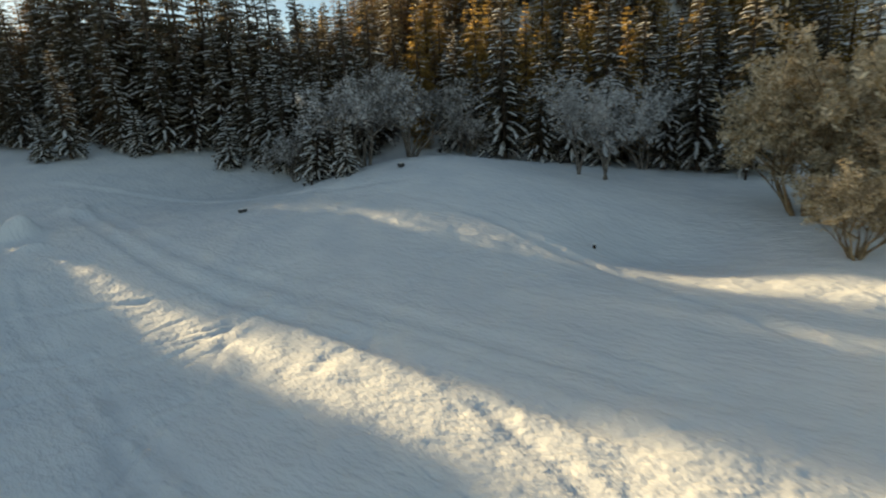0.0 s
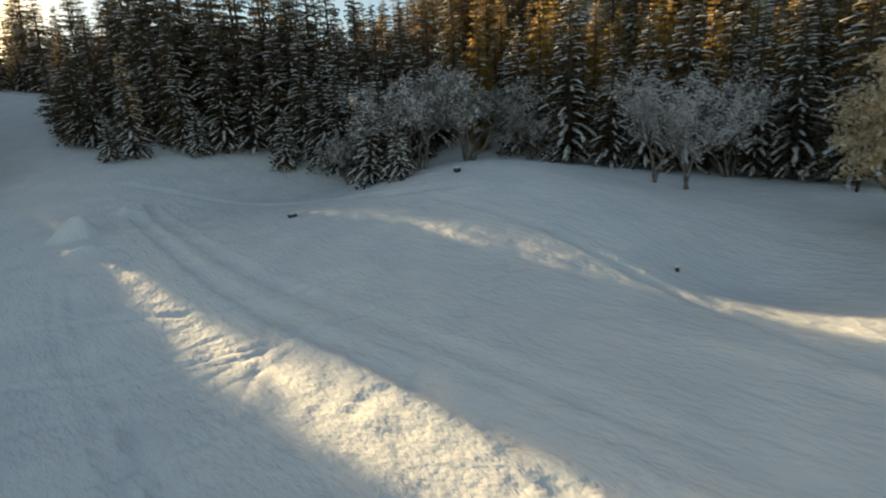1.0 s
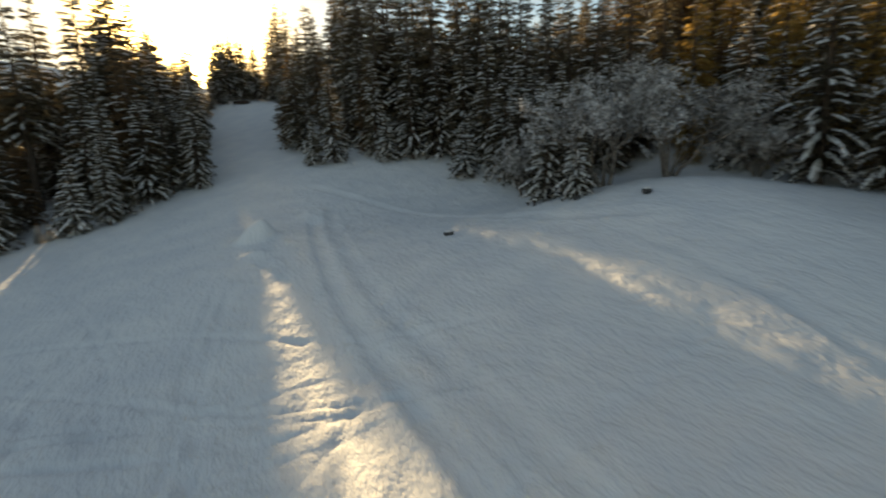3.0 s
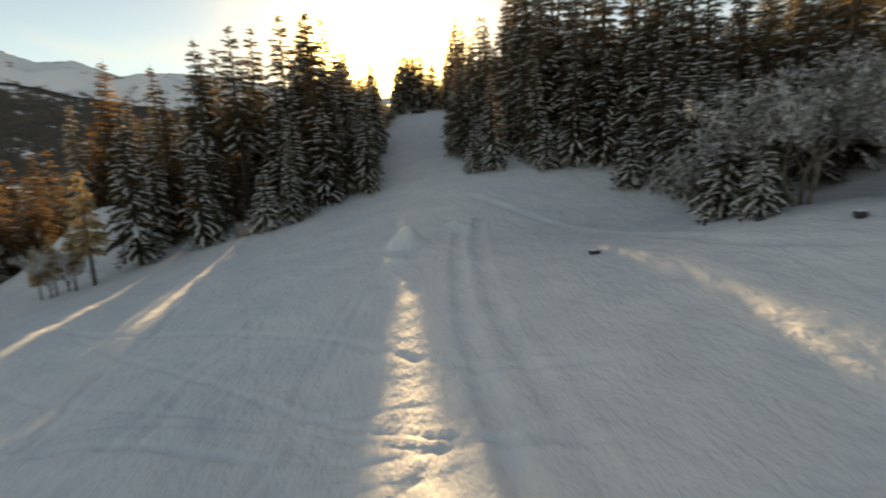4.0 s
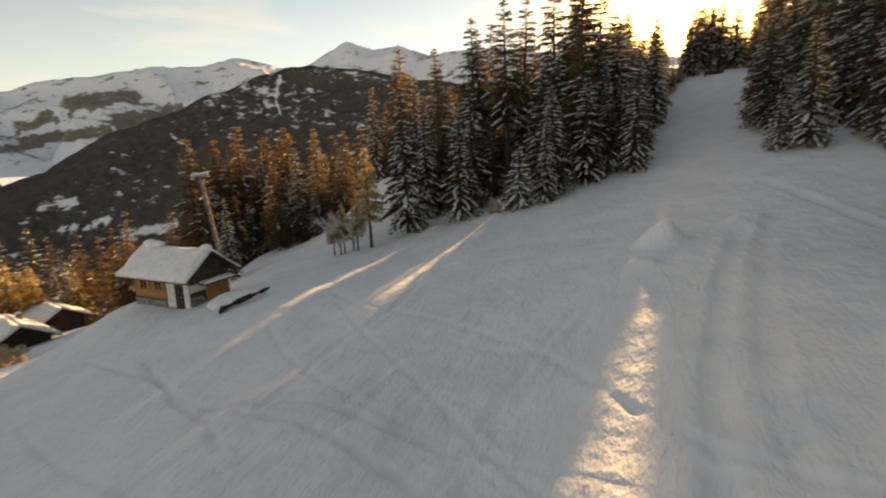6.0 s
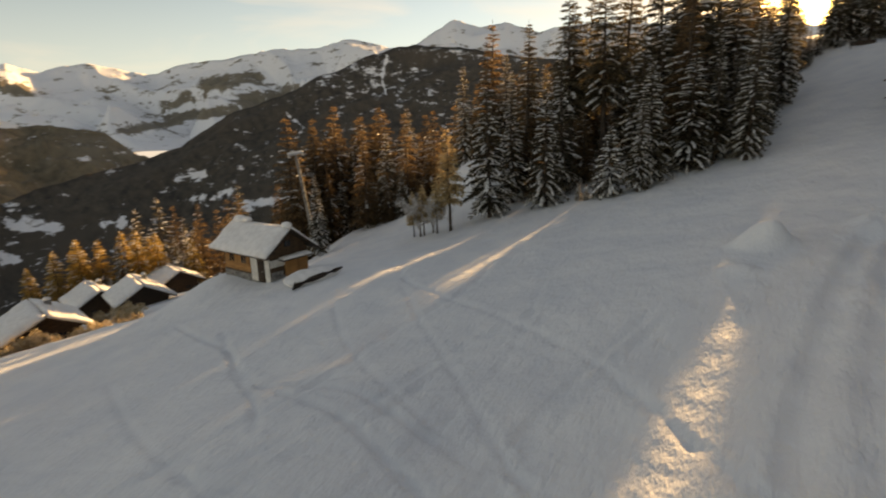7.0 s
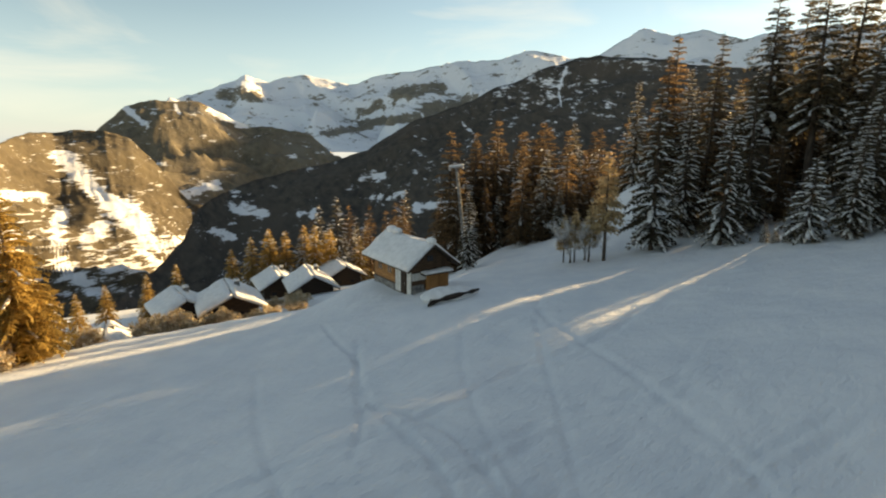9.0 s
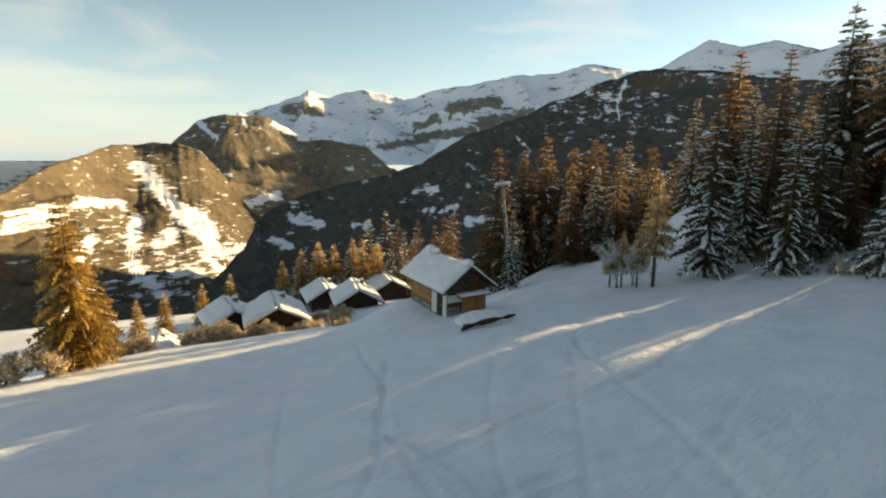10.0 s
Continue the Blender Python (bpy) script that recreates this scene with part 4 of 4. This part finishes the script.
mountain_range("mountain_left", "forested brown foothills with snowy clearings and terraces", FOOTHILL,
               ((130, 420), (136, 420), (147, 330), (158, 240), (190, 230)), ((130, 800), (136, 820), (140, 900), (147, 950), (152, 700), (158, 560), (190, 500)), -150,
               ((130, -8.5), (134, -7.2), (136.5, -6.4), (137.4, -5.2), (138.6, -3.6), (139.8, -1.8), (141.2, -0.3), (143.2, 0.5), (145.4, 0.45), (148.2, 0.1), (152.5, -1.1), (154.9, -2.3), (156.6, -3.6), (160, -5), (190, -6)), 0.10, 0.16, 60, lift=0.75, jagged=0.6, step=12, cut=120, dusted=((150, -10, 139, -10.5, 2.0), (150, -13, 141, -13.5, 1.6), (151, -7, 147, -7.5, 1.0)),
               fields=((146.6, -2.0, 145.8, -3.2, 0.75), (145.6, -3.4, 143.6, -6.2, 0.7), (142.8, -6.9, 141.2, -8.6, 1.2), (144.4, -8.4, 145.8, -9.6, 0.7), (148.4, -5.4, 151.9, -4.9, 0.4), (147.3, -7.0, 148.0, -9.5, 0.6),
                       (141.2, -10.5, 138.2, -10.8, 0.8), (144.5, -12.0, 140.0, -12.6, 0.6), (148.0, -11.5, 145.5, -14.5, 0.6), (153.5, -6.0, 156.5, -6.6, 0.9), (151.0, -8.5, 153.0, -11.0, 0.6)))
mountain_range("mountain_mid", "shaded dark mountainside with spruce woods and snowy gullies", DARK,
               ((40, 230), (135, 230), (150, 150)), ((40, 660), (95, 640), (105, 600), (118, 560), (133, 500), (138, 420), (150, 260)), -200,
               ((40, 5), (60, 6), (78, 6.3), (81.5, 6.8), (85, 7.4), (89.5, 8.2), (94.4, 8.6), (97, 8.2), (99.5, 7.6), (102.3, 6.3), (104.8, 5.5), (107.3, 4.1), (109.7, 3.2), (113.4, 2.0), (115.9, 0.5),
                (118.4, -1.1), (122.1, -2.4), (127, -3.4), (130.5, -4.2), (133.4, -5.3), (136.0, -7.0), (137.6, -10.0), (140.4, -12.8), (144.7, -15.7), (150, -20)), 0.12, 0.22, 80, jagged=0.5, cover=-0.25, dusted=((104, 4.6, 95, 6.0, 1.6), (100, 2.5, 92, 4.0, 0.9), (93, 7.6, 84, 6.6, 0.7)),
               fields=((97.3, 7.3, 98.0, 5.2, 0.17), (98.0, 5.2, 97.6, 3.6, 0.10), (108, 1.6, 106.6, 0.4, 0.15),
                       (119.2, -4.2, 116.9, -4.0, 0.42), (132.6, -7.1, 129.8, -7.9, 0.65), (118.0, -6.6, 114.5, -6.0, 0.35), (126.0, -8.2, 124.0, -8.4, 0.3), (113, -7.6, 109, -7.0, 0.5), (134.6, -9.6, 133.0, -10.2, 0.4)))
# ---- things on the slope ----
def snow_cap(name, parent, origin, along, across, thick, cells, seed, lump=0.25, label="thick white snow"):
    """A pillow of snow on the slanted rectangle from origin along two edges."""
    nx, ny = cells
    a, b = Vector(along), Vector(across)
    up = Vector((0, 0, 1))
    rd = random.Random(seed)
    ph = [rd.uniform(0, 6.28) for _ in range(4)]
    verts, faces = [], []
    for i in range(nx + 1):
        for j in range(ny + 1):
            u, v = i / nx, j / ny
            edge = min(1, 7 * min(u, 1 - u, v, 1 - v) + 0.30)
            wave = 1 + lump * (math.sin(5 * u + ph[0]) * math.cos(4 * v + ph[1]) * 0.6 + math.sin(11 * u + 7 * v + ph[2]) * 0.4) + lump * 0.3 * rd.uniform(-1, 1)
            p = Vector(origin) + a * (u + 0.012 * math.sin(9 * v + ph[3])) + b * (v + 0.012 * math.sin(8 * u + ph[0]))
            verts.append(p + up * (thick * math.sqrt(edge) * wave))
    top = len(verts)
    for i in range(nx + 1):
        for j in range(ny + 1):
            verts.append(Vector(origin) + a * (i / nx) + b * (j / ny))
    k = ny + 1
    for i in range(nx):
        for j in range(ny):
            q = i * k + j
            faces.append((q, q + k, q + k + 1, q + 1))
            faces.append((top + q, top + q + 1, top + q + k + 1, top + q + k))
    rim = [i * k for i in range(nx + 1)] + [nx * k + j for j in range(1, k)] + [i * k + ny for i in range(nx - 1, -1, -1)] + [j for j in range(ny - 1, 0, -1)]
    for p, q in zip(rim, rim[1:] + rim[:1]):
        faces.append((p, top + p, top + q, q))
    ob = mesh_object(name, verts, faces, TREE_SNOW, parent, True, label)
    return ob


def prism(name, outline, depth, m, mat, parent, label=""):
    """An outline in x and z, drawn out along y."""
    bm = bmesh.new()
    f = [bm.verts.new(m @ Vector((x, 0, z))) for x, z in outline]
    g = [bm.verts.new(m @ Vector((x, depth, z))) for x, z in outline]
    bm.faces.new(f)
    bm.faces.new(list(reversed(g)))
    n = len(f)
    for i in range(n):
        bm.faces.new((f[i], g[i], g[(i + 1) % n], f[(i + 1) % n]))
    bmesh.ops.recalc_face_normals(bm, faces=bm.faces)
    return part(name, bm, mat, parent, label)


def gable_roof(parent, w, ln, eave, apex, over, over_end, snow, seed, wood):
    """Two roof slabs with snow on them, on walls w wide (x) and ln long (y)."""
    half = w / 2
    slope = (apex - eave) / half
    drop = eave - slope * over
    rise = apex - drop
    run = half + over
    for k, (x0, sg) in enumerate(((-over, 1), (w + over, -1))):
        a, b = Vector((sg * run, 0, rise)), Vector((0, ln + 2 * over_end, 0))
        o = Vector((x0, -over_end, drop))
        n = a.cross(b).normalized() * (0.14 * sg)
        bm = bmesh.new()
        lo = [bm.verts.new(p) for p in (o, o + a, o + a + b, o + b)]
        hi = [bm.verts.new(p + n) for p in (o, o + a, o + a + b, o + b)]
        bm.faces.new(lo), bm.faces.new(hi)
        for i in range(4):
            bm.faces.new((lo[i], lo[(i + 1) % 4], hi[(i + 1) % 4], hi[i]))
        bmesh.ops.recalc_face_normals(bm, faces=bm.faces)
        part("roof", bm, wood, parent)
        snow_cap("roof_snow", parent, o + n + Vector((0, 0.05, 0.01)), a, b - Vector((0, 0.1, 0)), snow, (8, 12), seed + k, 0.22)
    return drop


def window(parent, m, w, h, mat=None, shutters=None):
    fr = box("window", (w, 0.06, h), m, mat or DARK_WOOD, parent, "", 0.01)
    for sx in (-0.25, 0.25):
        box("pane", (w * 0.38, 0.03, h * 0.78), m @ pose(sx * w, -0.03, 0), GLASS_DARK, fr, "", 0.004)
    if shutters:
        for sx in (-1, 1):
            box("shutter", (w * 0.45, 0.05, h), m @ pose(sx * w * 0.74, -0.01, 0), shutters, fr, "reddish wooden shutter", 0.01)
    return fr


def build_hut():
    bx, by = -42.4, 1.9
    zb = -1.75
    root = tagged(empty("hut", pose(bx, by, zb, 0, 0, 146.0)), "small wooden alpine hut with a snow-covered roof", "hut")
    w, ln, eave, apex = 3.7, 6.6, 2.7, 4.1
    box("stone_base", (w, ln, 3.6), pose(w / 2, ln / 2, -1.45), STONE, root, "grey stone base of the hut", 0.05)
    prism("upper_wall", ((0.04, 0.35), (w - 0.04, 0.35), (w - 0.04, eave), (w / 2, apex), (0.04, eave)), ln - 0.08, pose(0, 0.04, 0), LOG, root, "dark weathered timber wall")
    # gable end: boards, snow ledge, shed doors
    for k in range(9):
        x = 0.22 + k * 0.43
        top = min(eave + (apex - eave) * min(x, w - x) / (w / 2), apex) - 0.12
        box("board", (0.40, 0.035, top - 1.95), pose(x, 0.015, (top + 1.95) / 2), LOG, root)
    box("plaster_strip", (w - 0.1, 0.07, 0.62), pose(w / 2, -0.005, 1.5), PLASTER, root, "pale plaster strip")
    box("ledge", (3.0, 0.75, 0.09), pose(2.35, -0.36, 1.72), DARK_WOOD, root)
    snow_cap("ledge_snow", root, (0.9, -0.72, 1.77), (2.95, 0, 0), (0, 0.70, 0.06), 0.22, (8, 4), 31)
    shed = box("shed_door", (2.35, 0.10, 1.85), pose(2.6, -0.05, 0.70), ORANGE_WOOD, root, "orange-brown plank shed door")
    for k in range(8):
        box("plank", (0.27, 0.03, 1.8), pose(1.58 + k * 0.29, -0.115, 0.70), ORANGE_WOOD, shed)
    box("corner_stone", (1.15, 0.10, 1.1), pose(0.62, -0.04, 0.25), STONE, root, "rough stone corner", 0.04)
    window(root, pose(w / 2, -0.005, 2.95), 0.62, 0.55)
    # long side: white plaster with a door, then orange boards with windows
    box("plaster_wall", (0.07, 2.5, 2.1), pose(-0.005, 1.32, 0.95), PLASTER, root, "white plaster wall")
    frame_ = box("door_frame", (0.06, 0.95, 1.95), pose(-0.05, 1.15, 0.85), DARK_WOOD, root)
    box("door", (0.05, 0.75, 1.8), pose(-0.085, 1.15, 0.80), DARK_WOOD, frame_, "dark closed plank door")
    box("door_handle", (0.05, 0.03, 0.10), pose(-0.13, 0.88, 0.85), STEEL, frame_, "steel door handle", 0.004)
    for k in range(9):
        box("board", (0.05, 3.7, 0.21), pose(-0.005, 4.5, 0.62 + k * 0.22), ORANGE_WOOD, root)
    for k in range(2):
        box("board", (0.05, 2.6, 0.21), pose(-0.005, 1.32, 2.16 + k * 0.22), ORANGE_WOOD, root)
    for y in (3.5, 5.2):
        window(root, pose(-0.05, y, 1.55) @ pose(0, 0, 0, 0, 0, -90), 0.75, 0.85, ORANGE_WOOD, ORANGE_WOOD)
    gable_roof(root, w, ln, eave, apex, 0.75, 0.8, 0.34, 41, DARK_WOOD)
    for y, s in ((6.3, 1.0), (5.3, 0.8), (-0.2, 0.75)):
        bm = bmesh.new()
        bmesh.ops.create_icosphere(bm, subdivisions=2, radius=0.5 * s, matrix=pose(w / 2, y, apex + 0.42) @ Matrix.Diagonal((1, 1.5, 0.75, 1)))
        part("ridge_snow", bm, TREE_SNOW, root, "lump of snow on the ridge", True)
    for x in (0.0, w / 2, w):
        z = apex - 0.16 if x == w / 2 else eave - 0.12
        box("purlin", (0.16, ln + 1.3, 0.18), pose(x, ln / 2, z), DARK_WOOD, root)
    box("fascia", (0.05, 0.05, 0.05), pose(w / 2, -0.78, apex - 0.1), DARK_WOOD, root)


def chalet(x, y, z, turn, w, ln, eave, apex, snow, seed, label, balcony=True):
    root = tagged(empty("chalet", pose(x, y, z, 0, 0, turn)), label, "chalet", "village chalets")
    box("stone_base", (w, ln, 2.4), pose(w / 2, ln / 2, -0.4), STONE, root, "grey stone base", 0.03)
    prism("wall", ((0.05, 0.7), (w - 0.05, 0.7), (w - 0.05, eave), (w / 2, apex), (0.05, eave)), ln - 0.1, pose(0, 0.05, 0), DARK_WOOD, root, "dark old timber wall")
    gable_roof(root, w, ln, eave, apex, 0.9, 1.0, snow, seed, DARK_WOOD)
    for k in range(2):
        window(root, pose(w * (0.3 + 0.4 * k), 0.02, 1.6), 0.9, 0.9)
    for k in range(2):
        window(root, pose(0.02, ln * (0.3 + 0.4 * k), 1.6) @ pose(0, 0, 0, 0, 0, -90), 0.9, 0.9)
    if balcony:
        rail = box("balcony", (w * 0.8, 0.9, 0.1), pose(w / 2, -0.4, 1.0), LOG, root)
        for k in range(9):
            box("baluster", (0.12, 0.04, 0.7), pose(w * 0.14 + k * w * 0.09, -0.82, 1.42), LOG, rail)
        box("handrail", (w * 0.8, 0.08, 0.1), pose(w / 2, -0.82, 1.82), LOG, rail)
    chim = box("chimney", (0.6, 0.6, 1.6), pose(w * 0.68, ln * 0.6, apex), STONE, root, "stone chimney", 0.03)
    snow_cap("chimney_snow", chim, (w * 0.68 - 0.34, ln * 0.6 - 0.34, apex + 0.8), (0.68, 0, 0), (0, 0.68, 0), 0.3, (4, 4), seed + 5)
    return root


def build_village():
    for x, y, z, turn, w, ln, eave, apex, sn, seed, label, bal in (
            (-77.5, -43.0, 0.0, 140, 6.2, 7.0, 3.0, 4.8, 0.6, 51, "dark timber chalet under a thick white roof", False),
            (-74.6, -34.2, -1.0, 135, 6.8, 7.2, 3.2, 5.2, 0.6, 54, "dark timber chalet with a snow-laden gable roof", False),
            (-88.8, -36.2, 0.4, 138, 6.4, 7.0, 3.0, 4.8, 0.6, 57, "old dark chalet below the slope, roof white with snow", False),
            (-49.2, -34.6, 0.9, 150, 5.2, 6.0, 2.2, 3.7, 0.6, 60, "low dark chalet with a broad snow-covered roof", False),
            (-49.8, -28.4, 0.7, 140, 6.2, 6.6, 2.5, 4.1, 0.65, 63, "timber chalet with a balcony and snow-covered roof", True),
            (-36.0, -29.6, -0.2, 140, 3.2, 3.6, 1.6, 2.8, 0.9, 66, "small shed buried under thick sunlit snow", False)):
        z += gz(x - 4, y - 1)
        chalet(x, y, z, turn, w, ln, eave, apex, sn, seed, label, bal)
    # more roofs further down the valley
    rd = random.Random(91)
    for k in range(16):
        a, d = radians(rd.uniform(113, 136)), rd.uniform(190, 420)
        x, y = -5 - math.sin(a) * d, 18 + math.cos(a) * d
        chalet(x, y, gz(x, y) + 0.2, rd.uniform(80, 170), rd.uniform(7, 11), rd.uniform(8, 12), 4.0, 6.4, 0.7, 100 + 3 * k, "distant chalet with a snow-covered roof", False)


def build_pylon():
    x, y = -77.5, -4.2
    z = gz(x, y)
    h = 7.6 - z
    root = tagged(empty("lift_pylon", pose(x, y, z - 0.5, 0, -7, 118)), "pale steel ski lift pylon with a crossarm", "pylon")
    v, f = [], []
    tube([(0, 0, 0), (0, 0, h * 0.5), (0, 0, h)], [0.30, 0.27, 0.22], 10, v, f)
    mesh_object("mast", v, f, STONE, root, True)
    box("crossarm", (2.2, 0.25, 0.25), pose(0, 0, h + 0.1), STEEL, root)
    for sx in (-1.0, 1.0):
        wheels = box("sheave_frame", (0.16, 1.5, 0.22), pose(sx, 0, h - 0.2), STEEL, root)
        for k in range(3):
            vv, ff = [], []
            tube([(sx - 0.08, -0.5 + 0.5 * k, h - 0.38), (sx + 0.08, -0.5 + 0.5 * k, h - 0.38)], [0.2, 0.2], 12, vv, ff)
            mesh_object("sheave", vv, ff, DARK_WOOD, wheels)
    snow_cap("arm_snow", root, (-1.1, -0.12, h + 0.22), (2.2, 0, 0), (0, 0.24, 0), 0.25, (8, 3), 77)


def build_plank():
    """A dark curved beam that sticks out of the snow by the hut."""
    root = tagged(empty("snow_covered_beam", pose(0, 0, 0)), "dark curved wooden beam half buried in snow", "beam")
    pts = [(-38.7, 4.9), (-39.3, 5.1), (-39.9, 5.9), (-40.6, 6.7), (-41.3, 7.5), (-41.9, 7.9)]
    v, f = [], []
    tube([(x, y, gz(x, y) + dz) for (x, y), dz in zip(pts, (0.16, 0.22, 0.30, 0.36, 0.40, 0.44))], [0.10, 0.2, 0.22, 0.2, 0.17, 0.07], 7, v, f)
    mesh_object("beam", v, f, DARK_WOOD, root, True)
    v, f = [], []
    tube([(-38.9, 4.8, gz(-38.9, 4.8) + 0.05), (-39.0, 5.0, gz(-39, 5) + 0.55)], [0.06, 0.05], 6, v, f)
    mesh_object("stake", v, f, DARK_WOOD, root, True)
    sv = []
    bm = bmesh.new()
    bmesh.ops.create_uvsphere(bm, u_segments=28, v_segments=14, radius=1.0, matrix=pose(-41.35, 5.7, gz(-41.3, 5.7) + 0.12, 0, 0, 133) @ Matrix.Diagonal((2.5, 1.25, 0.62, 1)))
    for vt in bm.verts:
        vt.co.z += 0.06 * math.sin(vt.co.x * 2.1) * math.cos(vt.co.y * 2.7)
    part("snow_pillow", bm, TREE_SNOW, root, "pillow of snow lying on the beam", True)


def boulder(name, x, y, size, seed, label, cap=True, lift=0.3):
    rd = random.Random(seed)
    root = tagged(empty(name, pose(x, y, gz(x, y), 0, 0, rd.uniform(0, 360))), label, "rock", "rocks in the snow")
    for nm, mat, sc, dz in (("stone", ROCK, (1, 0.7, 0.55), lift * size), ("snow_cap", TREE_SNOW, (0.85, 0.6, 0.22), lift * size + 0.42 * size)):
        if nm == "snow_cap" and not cap:
            continue
        bm = bmesh.new()
        bmesh.ops.create_icosphere(bm, subdivisions=3, radius=size)
        for v in bm.verts:
            n = noise.noise(v.co * (2.2 / size) + Vector((seed, 0, 0)))
            v.co *= 1 + (0.35 if nm == "stone" else 0.12) * n
            v.co = Vector((v.co.x * sc[0], v.co.y * sc[1], v.co.z * sc[2] + dz))
        part(nm, bm, mat, root, "", True)


def build_small():
    boulder("boulder", -16.6, 38.0, 0.42, 3, "small dark rock poking out of the snow")
    boulder("boulder", -4.6, 40.8, 0.38, 4, "dark stone at the forest edge")
    boulder("boulder", -9.2, 42.4, 0.25, 5, "small stone beside the trees", False)
    for x, y, h, label in ((7.1, 27.3, 0.28, "short wooden marker post in the snow"), (21.0, 38.4, 0.8, "dark wooden stump at the forest edge"), (-13.0, 44.5, 0.5, "short dark stump in the snow")):
        root = tagged(empty("marker_post", pose(x, y, gz(x, y), 3, 2, 20)), label, "post", "posts in the snow")
        v, f = [], []
        tube([(0, 0, -0.3), (0, 0, h * 0.5), (0.01, 0, h)], [0.10, 0.09, 0.08], 8, v, f)
        mesh_object("post", v, f, DARK_WOOD, root)
        bm = bmesh.new()
        bmesh.ops.create_icosphere(bm, subdivisions=2, radius=0.11, matrix=pose(0, 0, h + 0.03) @ Matrix.Diagonal((1, 1, 0.7, 1)))
        part("snow_cap", bm, TREE_SNOW, root, "", True)
    # a low barrier at the top of the piste
    x, y = -93.5, 84.0
    root = tagged(empty("piste_barrier", pose(x, y, gz(x, y), 0, 0, 52)), "dark padded barrier across the top of the piste", "barrier")
    box("mat", (3.4, 0.25, 0.7), pose(0, 0, 0.75), DARK_WOOD, root, "", 0.06)
    for sx in (-1.5, 0, 1.5):
        box("post", (0.12, 0.12, 1.4), pose(sx, 0.2, 0.5), DARK_WOOD, root)


build_hut()
build_village()
build_pylon()
build_plank()
build_small()
